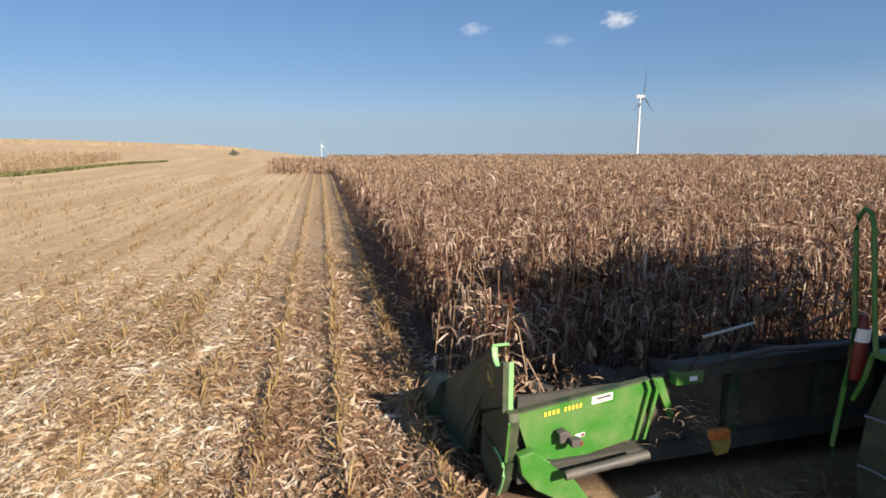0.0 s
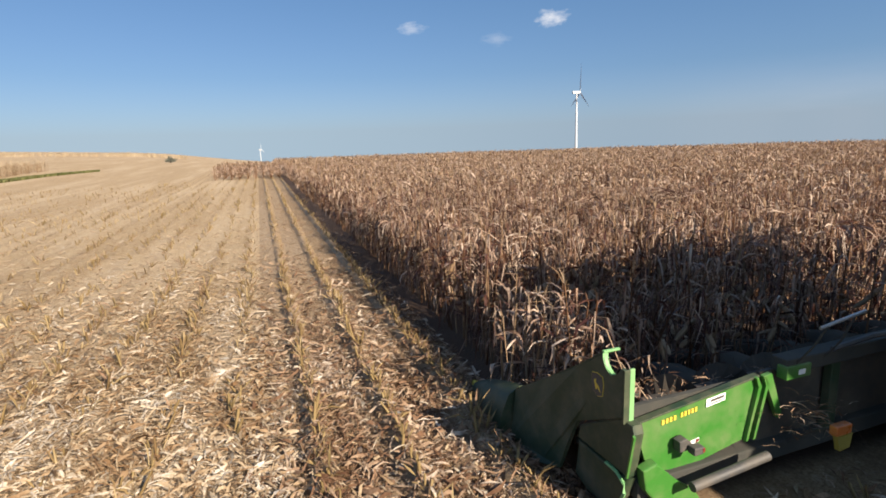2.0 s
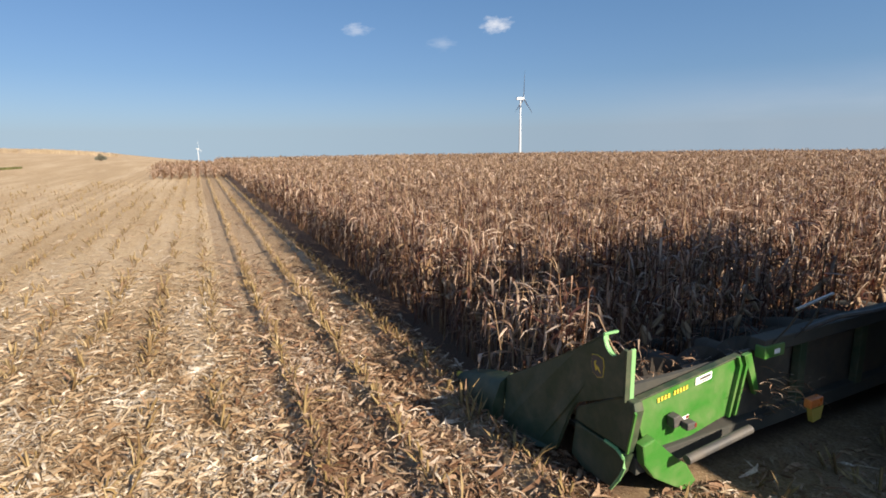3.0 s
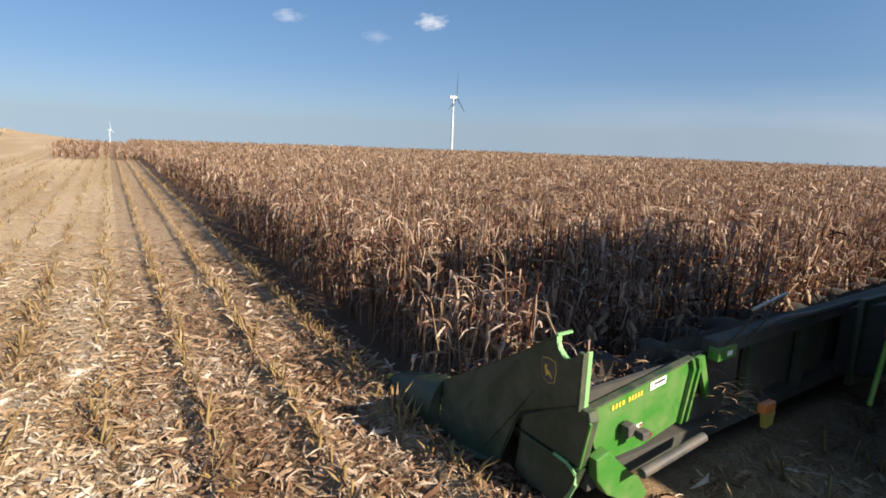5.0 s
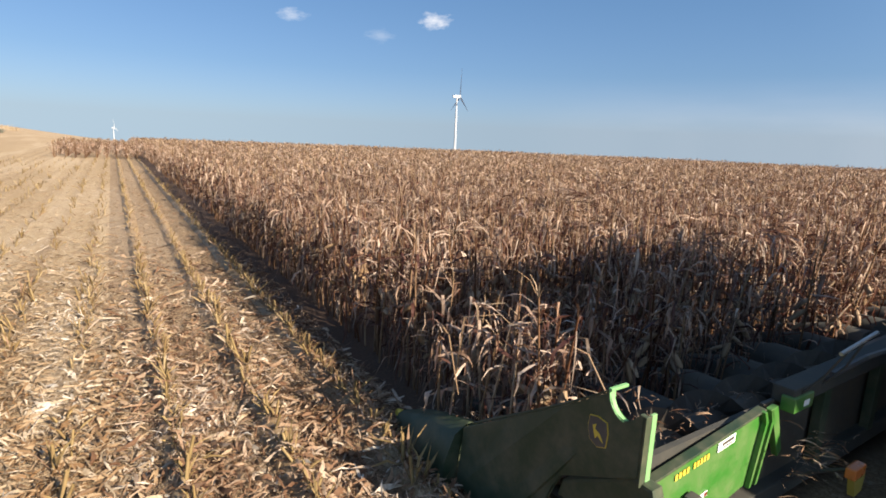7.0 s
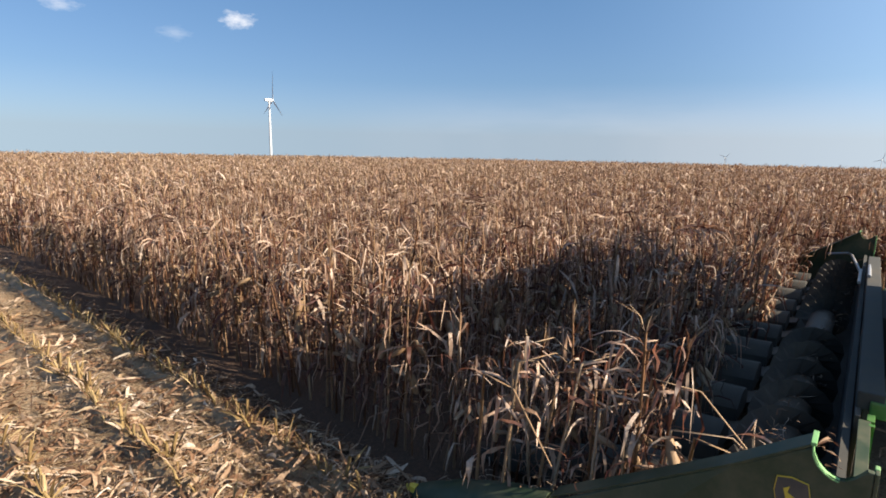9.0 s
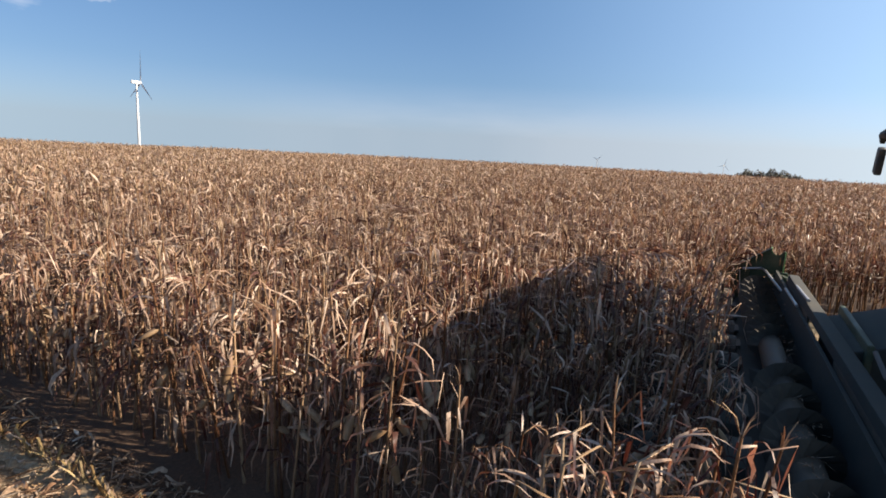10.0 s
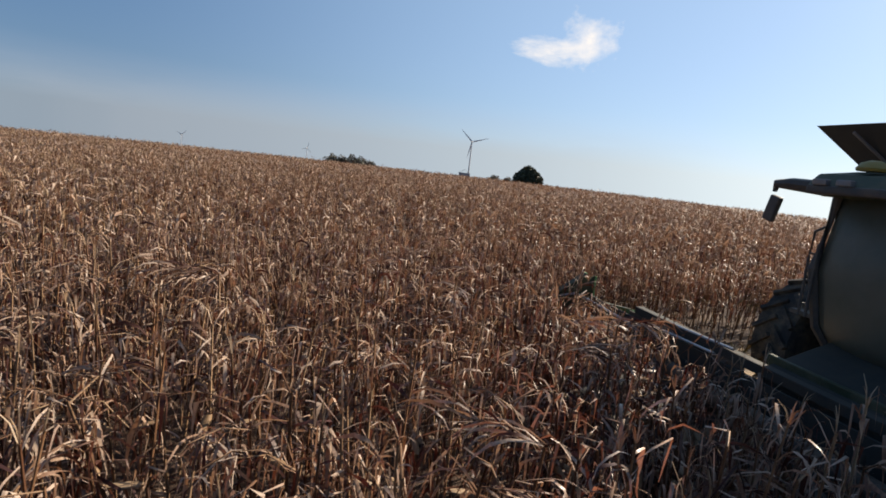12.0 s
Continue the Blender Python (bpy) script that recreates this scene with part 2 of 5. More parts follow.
def ground_material():
    m, t, b = nodes_of("field_soil_and_chaff")
    tc = t.nodes.new("ShaderNodeTexCoord")
    sep = t.nodes.new("ShaderNodeSeparateXYZ")
    t.links.new(tc.outputs["Object"], sep.inputs[0])
    big = noise_fac(t, 0.35, 4, 0.6, stretch=(2.2, 0.25, 1))
    mid = noise_fac(t, 5, 5, 0.7)
    fine = noise_fac(t, 30, 5, 0.8)
    spark = noise_fac(t, 75, 3, 0.7, stretch=(1, 0.6, 1))
    chaff = ramp(t, fine, [(0.34, (0.24, 0.145, 0.075)), (0.45, (0.55, 0.39, 0.21)), (0.54, (0.80, 0.64, 0.41)), (0.66, (0.95, 0.87, 0.68))])
    chaff = mix(t, ramp(t, spark, [(0.36, (0.5,) * 3), (0.47, (0, 0, 0))]), chaff, (0.26, 0.16, 0.085))
    soil = ramp(t, fine, [(0.3, (0.075, 0.040, 0.026)), (0.7, (0.27, 0.16, 0.10))])
    # bare soil beside each cut row, standing in also for the stubble's shadow line
    wob = node(t, "Math")
    wob.operation = "MULTIPLY_ADD"
    t.links.new(mid, wob.inputs[0])
    wob.inputs[1].default_value = 0.22
    t.links.new(sep.outputs["X"], wob.inputs[2])
    pp = node(t, "Math")
    pp.operation = "PINGPONG"
    t.links.new(wob.outputs[0], pp.inputs[0])
    pp.inputs[1].default_value = 0.381
    rows = ramp(t, pp.outputs[0], [(0.22, (0, 0, 0)), (0.35, (0.4,) * 3)])
    c = mix(t, rows, chaff, soil)
    c = mix(t, ramp(t, mid, [(0.36, (0.4,) * 3), (0.5, (0, 0, 0))]), c, soil)
    patch = noise_fac(t, 1.9, 5, 0.75, stretch=(1.6, 0.55, 1))
    c = mix(t, ramp(t, patch, [(0.42, (0.6,) * 3), (0.52, (0, 0, 0))]), c, (0.40, 0.27, 0.14))
    c = mix(t, ramp(t, big, [(0.42, (0, 0, 0)), (0.62, (0.4,) * 3)]), c, chaff)
    band = noise_fac(t, 1.0, 4, 0.65, stretch=(0.42, 0.035, 1))   # passes of other years' machines
    c = mix(t, ramp(t, band, [(0.44, (0.5,) * 3), (0.52, (0, 0, 0))]), c, (0.46, 0.33, 0.18))
    c = mix(t, ramp(t, band, [(0.50, (0, 0, 0)), (0.60, (0.6,) * 3)]), c, mix(t, fine, (0.45, 0.30, 0.17), (0.98, 0.86, 0.64)))
    speck = noise_fac(t, 11, 4, 0.75, stretch=(1, 0.5, 1))
    c = mix(t, ramp(t, speck, [(0.38, (0.4,) * 3), (0.48, (0, 0, 0))]), c, (0.30, 0.19, 0.10))
    c = mix(t, ramp(t, speck, [(0.56, (0, 0, 0)), (0.66, (0.6,) * 3)]), c, (0.92, 0.83, 0.66))
    last = node(t, "Math")                    # the last cut strip has no mat of old chaff yet
    last.operation = "GREATER_THAN"
    t.links.new(wob.outputs[0], last.inputs[0])
    last.inputs[1].default_value = -2.3
    half = node(t, "Math")
    half.operation = "MULTIPLY"
    t.links.new(last.outputs[0], half.inputs[0])
    uncut = node(t, "Math")
    uncut.operation = "LESS_THAN"
    t.links.new(sep.outputs["X"], uncut.inputs[0])
    uncut.inputs[1].default_value = 0.3
    share = node(t, "Math")
    share.operation = "MULTIPLY_ADD"
    t.links.new(uncut.outputs[0], share.inputs[0])
    share.inputs[1].default_value = 0.2
    share.inputs[2].default_value = 0.2
    t.links.new(share.outputs[0], half.inputs[1])
    c = mix(t, half.outputs[0], c, soil)
    # under the standing crop the soil has no spread chaff on it; past its foot the dark soil is painted shade
    edge = node(t, "Math")
    edge.operation = "ADD"
    t.links.new(wob.outputs[0], edge.inputs[0])
    edge.inputs[1].default_value = 0.32
    under = ramp(t, edge.outputs[0], [(0.0, (0, 0, 0)), (0.22, (1, 1, 1))])
    back = ramp(t, sep.outputs["Y"], [(0.0, (0, 0, 0)), (0.2, (1, 1, 1))])
    side = node(t, "Math")
    side.operation = "GREATER_THAN"
    t.links.new(sep.outputs["X"], side.inputs[0])
    side.inputs[1].default_value = WIDE
    back = mix(t, side.outputs[0], back, (1.0, 1.0, 1.0))
    under = mix(t, 1.0, under, back, "MULTIPLY")
    c = mix(t, under, c, ramp(t, fine, [(0.35, (0.085, 0.053, 0.035)), (0.6, (0.17, 0.10, 0.062)), (0.72, (0.36, 0.235, 0.14))]))
    c = mix(t, 1.0, c, (0.55, 0.51, 0.465), "MULTIPLY")
    t.links.new(c, b.inputs["Base Color"])
    b.inputs["Roughness"].default_value = 0.9
    bump(t, b, fine, 0.8, 0.04)
    return m


ground_mat = ground_material()


# ---- building helpers ----
def part(name, bm, material, parent=None, label="", smooth_angle=None):
    me = bpy.data.meshes.new(name)
    bmesh.ops.recalc_face_normals(bm, faces=bm.faces)
    bm.to_mesh(me)
    bm.free()
    me.materials.append(material)
    if smooth_angle:
        me.shade_smooth()
        me.set_sharp_from_angle(angle=radians(smooth_angle))
    ob = new(name, me)
    if parent is not None:
        ob.parent = parent
    if label:
        ob["label"] = label
    return ob


def thing(name, at, label, category, group="", kind="", rz=0.0):
    e = new(name)
    e.empty_display_size = 0.2
    e.matrix_basis = pose(*at, 0, 0, rz)
    return tagged(e, label, category, group, kind)


def add_box(bm, lo, hi, bevel=0.0, m=None):
    r = bmesh.ops.create_cube(bm, size=1)["verts"]
    s = [hi[i] - lo[i] for i in range(3)]
    c = [(hi[i] + lo[i]) / 2 for i in range(3)]
    mat = Matrix.Translation(c) @ Matrix.Diagonal((*s, 1))
    bmesh.ops.transform(bm, matrix=(m @ mat) if m else mat, verts=r)
    if bevel:
        es = list({e for v in r for e in v.link_edges})
        bmesh.ops.bevel(bm, geom=es, offset=bevel, segments=2, affect="EDGES", profile=0.6)
    return bm


def box(lo, hi, bevel=0.01, m=None):
    return add_box(bmesh.new(), lo, hi, bevel, m)


def prism(profile, a, b, axis="x", bevel=0.0, bm=None):
    """A slab: the profile's two coordinates are the other two axes in order; it runs from a to b along axis."""
    bm = bm or bmesh.new()
    put = {"x": lambda u, v, w: (w, u, v), "y": lambda u, v, w: (u, w, v), "z": lambda u, v, w: (u, v, w)}[axis]
    lo = [bm.verts.new(put(u, v, a)) for u, v in profile]
    hi = [bm.verts.new(put(u, v, b)) for u, v in profile]
    n = len(profile)
    fs = [bm.faces.new(lo[::-1]), bm.faces.new(hi)]
    for i in range(n):
        fs.append(bm.faces.new((lo[i], lo[(i + 1) % n], hi[(i + 1) % n], hi[i])))
    if bevel:
        es = list({e for f in fs[:2] for e in f.edges})
        bmesh.ops.bevel(bm, geom=es, offset=bevel, segments=2, affect="EDGES", profile=0.6)
    return bm


def tube(points, radius, sides=8, bm=None, close=True):
    bm = bm or bmesh.new()
    pts = [Vector(p) for p in points]
    rings = []
    radii = radius if isinstance(radius, (list, tuple)) else [radius] * len(pts)
    for i, p in enumerate(pts):
        d = (pts[min(i + 1, len(pts) - 1)] - pts[max(i - 1, 0)]).normalized()
        u = d.cross(Vector((0, 0, 1)))
        u = u.normalized() if u.length > 1e-3 else Vector((1, 0, 0))
        w = d.cross(u)
        rings.append([bm.verts.new(p + radii[i] * (math.cos(2 * math.pi * k / sides) * u + math.sin(2 * math.pi * k / sides) * w)) for k in range(sides)])
    for a, b in zip(rings, rings[1:]):
        for k in range(sides):
            bm.faces.new((a[k], a[(k + 1) % sides], b[(k + 1) % sides], b[k]))
    if close:
        bm.faces.new(rings[0][::-1])
        bm.faces.new(rings[-1])
    return bm


def lathe(profile, sides, axis_at=(0, 0, 0), axis="x", bm=None):
    """Turned body: profile of (along, radius)."""
    bm = bm or bmesh.new()
    rings = []
    for along, r in profile:
        ring = []
        for k in range(sides):
            c, s = math.cos(2 * math.pi * k / sides) * r, math.sin(2 * math.pi * k / sides) * r
            co = {"x": (along, c, s), "y": (c, along, s), "z": (c, s, along)}[axis]
            ring.append(bm.verts.new(Vector(axis_at) + Vector(co)))
        rings.append(ring)
    for a, b in zip(rings, rings[1:]):
        for k in range(sides):
            bm.faces.new((a[k], a[(k + 1) % sides], b[(k + 1) % sides], b[k]))
    bm.faces.new(rings[0][::-1])
    bm.faces.new(rings[-1])
    return bm


def mesh_from(name, verts, loops, starts, totals, mat_index, mats, smooth_all=False):
    me = bpy.data.meshes.new(name)
    me.vertices.add(len(verts))
    me.vertices.foreach_set("co", np.ascontiguousarray(verts, dtype=np.float32).ravel())
    me.loops.add(len(loops))
    me.loops.foreach_set("vertex_index", np.ascontiguousarray(loops, dtype=np.int32))
    me.polygons.add(len(starts))
    me.polygons.foreach_set("loop_start", np.ascontiguousarray(starts, dtype=np.int32))
    me.polygons.foreach_set("loop_total", np.ascontiguousarray(totals, dtype=np.int32))
    me.polygons.foreach_set("material_index", np.ascontiguousarray(mat_index, dtype=np.int32))
    for m in mats:
        me.materials.append(m)
    me.update(calc_edges=True)
    me.validate()
    if smooth_all:
        me.shade_smooth()
    return me


def scatter(name, templates, which, place, turn, size, lean, mats, label, category):
    """Joins many copies of template meshes (verts, quads, material of each quad) into one mesh of kind stuff."""
    V, L, M = [], [], []
    base = 0
    for k, (tv, tq, tm) in enumerate(templates):
        sel = np.nonzero(which == k)[0]
        if not len(sel):
            continue
        c, s = np.cos(turn[sel]), np.sin(turn[sel])
        v = tv[None, :, :] * size[sel][:, None, :]
        x = v[..., 0] * c[:, None] - v[..., 1] * s[:, None]
        y = v[..., 0] * s[:, None] + v[..., 1] * c[:, None]
        z = v[..., 2]
        x = x + z * lean[sel, 0][:, None]
        y = y + z * lean[sel, 1][:, None]
        out = np.stack([x, y, z], -1) + place[sel][:, None, :]
        V.append(out.reshape(-1, 3))
        off = base + np.arange(len(sel)) * len(tv)
        L.append((tq[None] + off[:, None, None]).reshape(-1, 4))
        M.append(np.tile(tm, len(sel)))
        base += len(sel) * len(tv)
    V, L, M = np.concatenate(V), np.concatenate(L), np.concatenate(M)
    n = len(L)
    me = mesh_from(name, V, L.ravel(), np.arange(n) * 4, np.full(n, 4), M, mats)
    return tagged(new(name, me), label, category, kind="stuff")


# ---- corn ----
def strip_leaf(r, length, width, root, heading, rise, droop, segs):
    """A hanging leaf: a strip that rises from the stalk, arches over and droops, twisting as it goes."""
    vs, qs = [], []
    d = np.array([math.cos(heading), math.sin(heading), 0.0])
    side = np.array([-d[1], d[0], 0.0])
    p = np.array(root, float)
    ang = rise
    twist = r.uniform(-0.9, 0.9)
    tw_rate = r.uniform(-2.4, 2.4)
    for i in range(segs + 1):
        f = i / segs
        w = width * (0.55 + 0.9 * f) if f < 0.4 else width * 0.92 * (1 - ((f - 0.4) / 0.6) ** 1.6) + 0.002
        tv = side * math.cos(twist) + np.array([0, 0, 1.0]) * math.sin(twist)
        vs += [p - tv * w / 2, p + tv * w / 2]
        step = length / segs
        p = p + step * (d * math.cos(ang) + np.array([0, 0, 1.0]) * math.sin(ang))
        ang -= droop / segs * (0.6 + 1.0 * f) + r.uniform(-0.22, 0.22)
        ang = max(ang, -1.75)
        twist += tw_rate / segs * 2 + r.uniform(-0.3, 0.3)
        side = side + d * r.uniform(-0.2, 0.2)
        side = side / np.linalg.norm(side)
    for i in range(segs):
        a = 2 * i
        qs.append((a, a + 1, a + 3, a + 2))
    return np.array(vs), np.array(qs)


def prism_pts(points, radii, sides):
    vs, qs = [], []
    for p, r in zip(points, radii):
        for k in range(sides):
            a = 2 * math.pi * k / sides
            vs.append((p[0] + r * math.cos(a), p[1] + r * math.sin(a), p[2]))
    for i in range(len(points) - 1):
        for k in range(sides):
            j = (k + 1) % sides
            qs.append((i * sides + k, i * sides + j, (i + 1) * sides + j, (i + 1) * sides + k))
    return np.array(vs), np.array(qs)


def torn_leaf(r, length, width, root, heading, rise, fold, segs):
    """A withered leaf: it stands out from the stalk, breaks over at fold and hangs down, crumpled and curled narrow."""
    vs = []
    d = np.array([math.cos(heading), math.sin(heading), 0.0])
    side = np.array([-d[1], d[0], 0.0])
    up = np.array([0, 0, 1.0])
    p = np.array(root, float)
    roll = r.uniform(-1.2, 1.2)
    for i in range(segs + 1):
        f = i / segs
        ang = rise - 0.5 * f if f < fold else -1.38 + r.uniform(-0.45, 0.35)
        along = d * math.cos(ang) + up * math.sin(ang)
        across = side * math.cos(roll) + np.cross(along, side) * math.sin(roll)
        w = width * (0.5 + 0.5 * min(1, 3 * f)) * (1 if f < 0.55 else 1 - 0.8 * (f - 0.55) / 0.45) * r.uniform(0.55, 1.15)
        vs += [p - across * w / 2, p + across * w / 2]
        p = p + along * length / segs
        roll += r.uniform(-0.9, 0.9)
        d = d + side * r.uniform(-0.3, 0.3)
        d /= np.linalg.norm(d)
        side = np.array([-d[1], d[0], 0.0])
    return np.array(vs), np.array([(2 * i, 2 * i + 1, 2 * i + 3, 2 * i + 2) for i in range(segs)])


# detail of a corn plant: stalk segments, stalk sides, leaves, leaf segments, leaf width, lowest leaf, tassel twigs
DETAIL = {"edge": (4, 4, 27, 4, 0.82, 0.14, 5), "draped": (4, 4, 22, 4, 0.74, 0.2, 4), "inner": (2, 3, 22, 4, 0.72, 0.30, 4), "edge_off": (2, 3, 16, 3, 1.25, 0.15, 3),
          "edge_far": (1, 3, 10, 2, 1.5, 0.15, 3), "block": (1, 3, 8, 1, 1.6, 0.12, 2),
          "middle": (1, 3, 13, 3, 1.25, 0.48, 4), "off": (1, 3, 9, 2, 1.45, 0.62, 3), "far": (0, 3, 6, 1, 1.7, 0.68, 3)}


def corn_pieces(r, detail):
    """Pieces of one dry corn plant, 1 unit tall: (kind, verts, quads)."""
    out = []
    segs, sides, count, lsegs, lwide, lowest, twigs = DETAIL[detail]
    close = detail in ("edge", "inner", "draped")
    bend = r.uniform(-0.05, 0.05, 2)
    broken = detail == "draped" or r.random() < (0.6 if close else 0.42)
    top = r.uniform(0.66, 0.86) if broken else r.uniform(0.86, 0.95)
    at = lambda z: np.array([bend[0] * z * z, bend[1] * z * z, z])
    if segs:
        zs = np.linspace(-0.02, top, segs + 1)
        out.append(("stalk", *prism_pts([at(z) for z in zs], [0.0085 - 0.0042 * max(z, 0) for z in zs], sides)))
    if broken and segs:
        h = r.uniform(0, 6.28)
        d = np.array([math.cos(h), math.sin(h), 0])
        ln = r.uniform(0.26, 0.42) if detail == "draped" else r.uniform(0.12, 0.38)
        arc = [at(top) + np.array([0, 0, -0.01])]
        for f, dz in ((0.35, 0.035), (0.7, 0.015), (1.0, -0.05 - 0.6 * ln * r.random())):
            arc.append(at(top) + d * ln * f + np.array([0, 0, dz]))
        if not close:
            arc = arc[::3]
        out.append(("stalk", *prism_pts(arc, [0.0055, 0.005, 0.004, 0.002][:len(arc)], sides)))
        if close:
            for k in range(6):
                i = 1 + k % 3
                p = arc[i - 1] + (arc[i] - arc[i - 1]) * r.uniform(0.3, 1.0)
                out.append(("pale_leaf" if k < 4 else "leaf", *torn_leaf(r, r.uniform(0.10, 0.26), r.uniform(0.006, 0.016), p, h + r.uniform(-1.2, 1.2), r.uniform(-0.8, 0.4), r.uniform(0, 0.35), 3)))
        if detail == "draped":                  # long bleached ribbons that lie along the fallen top and hang from it
            for k in range(17):
                p = arc[0] + (arc[2] - arc[0]) * r.uniform(-0.1, 0.9) + np.array([0, 0, 0.02 * r.random()])
                out.append(("pale_leaf" if k % 2 else "leaf", *strip_leaf(r, r.uniform(0.16, 0.36), r.uniform(0.006, 0.013), p, h + r.uniform(-0.55, 0.55), r.uniform(-0.1, 0.7), r.uniform(1.2, 2.6), 5)))
    face = r.uniform(0, 6.28)
    for i in range(count):
        z = lowest + (top - 0.02 - lowest) * ((i + r.uniform(0.1, 0.9)) / count) ** (0.8 if lowest < 0.3 else 1.0)
        head = face + (i % 2) * math.pi + r.uniform(-1.0, 1.0)
        wd = (r.uniform(0.008, 0.016) if r.random() < 0.6 else r.uniform(0.015, 0.028)) * lwide
        # bleached tops; shade low down and haze far off put into the colours
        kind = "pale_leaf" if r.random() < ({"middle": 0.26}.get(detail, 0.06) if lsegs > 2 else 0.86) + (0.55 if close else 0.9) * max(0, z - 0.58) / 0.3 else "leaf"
        style = r.random()
        if style < 0.80:
            lv = torn_leaf(r, r.uniform(0.12, 0.30) * (1.15 if detail == "edge" else 1), wd, at(z), head, r.uniform(-0.6, 1.1), r.uniform(0.0, 0.5), lsegs)
        elif style < 0.94:
            lv = strip_leaf(r, r.uniform(0.16, 0.32), wd * 0.75, at(z), head, r.uniform(0.2, 1.2), r.uniform(2.4, 4.4), lsegs + (1 if close else 0))
        else:
            lv = strip_leaf(r, r.uniform(0.10, 0.20), wd, at(z), head, r.uniform(-0.4, 1.0), r.uniform(0.2, 1.4), max(1, lsegs - 1))
        out.append((kind, *lv))
    if lsegs > 2:
        for z in ((r.uniform(0.38, 0.52), r.uniform(0.50, 0.60)) if detail == "edge" else (r.uniform(0.42, 0.56),)):
            h = face + r.uniform(-0.6, 0.6)
            d = np.array([math.cos(h), math.sin(h), 0])
            a = at(z) + d * 0.012
            e = a + 0.12 * (d * r.uniform(0.3, 0.8) + np.array([0, 0, r.uniform(-1, 0.3)]))
            ts = np.linspace(0, 1, 5 if close else 3)
            rad = [0.008 + 0.016 * math.sin(math.pi * (0.12 + 0.78 * t)) for t in ts]
            out.append(("ear", *prism_pts([a + (e - a) * t for t in ts], rad, 5 if close else 4)))
    if not broken or not segs:
        for i in range(twigs):
            h = r.uniform(0, 6.28)
            sp = r.uniform(0.0, 0.6)
            ln = r.uniform(0.06, 0.13)
            a = at(top - 0.01)
            mid = a + ln * 0.6 * np.array([math.cos(h) * sp, math.sin(h) * sp, 1])
            e = a + ln * np.array([math.cos(h) * sp * 1.6, math.sin(h) * sp * 1.6, 0.9])
            w = np.array([-math.sin(h), math.cos(h), 0]) * {4: 0.0024, 3: 0.005, 2: 0.0075, 1: 0.009}[lsegs]
            if lsegs > 1:
                out.append(("tassel", np.array([a - w, a + w, mid + w, mid - w, e + w * 0.4, e - w * 0.4]), np.array([(0, 1, 2, 3), (3, 2, 4, 5)])))
            else:
                out.append(("tassel", np.array([a - w, a + w, e + w * 0.4, e - w * 0.4]), np.array([(0, 1, 2, 3)])))
    return out


KIND_MAT = {"stalk": 0, "leaf": 1, "ear": 2, "tassel": 2, "pale_leaf": 3}


def corn_template(r, detail):
    V, Q, M, base = [], [], [], 0
    for kind, v, q in corn_pieces(r, detail):
        V.append(v)
        Q.append(q + base)
        M.append(np.full(len(q), KIND_MAT[kind]))
        base += len(v)
    return np.concatenate(V), np.concatenate(Q), np.concatenate(M)


def standing(x, y):
    """Where corn still stands."""
    main = (x > 0) & ((x > WIDE + 0.1) | (y > 0.85 + ASKEW * x + 0.2 * np.sin(x * 7)))
    return main


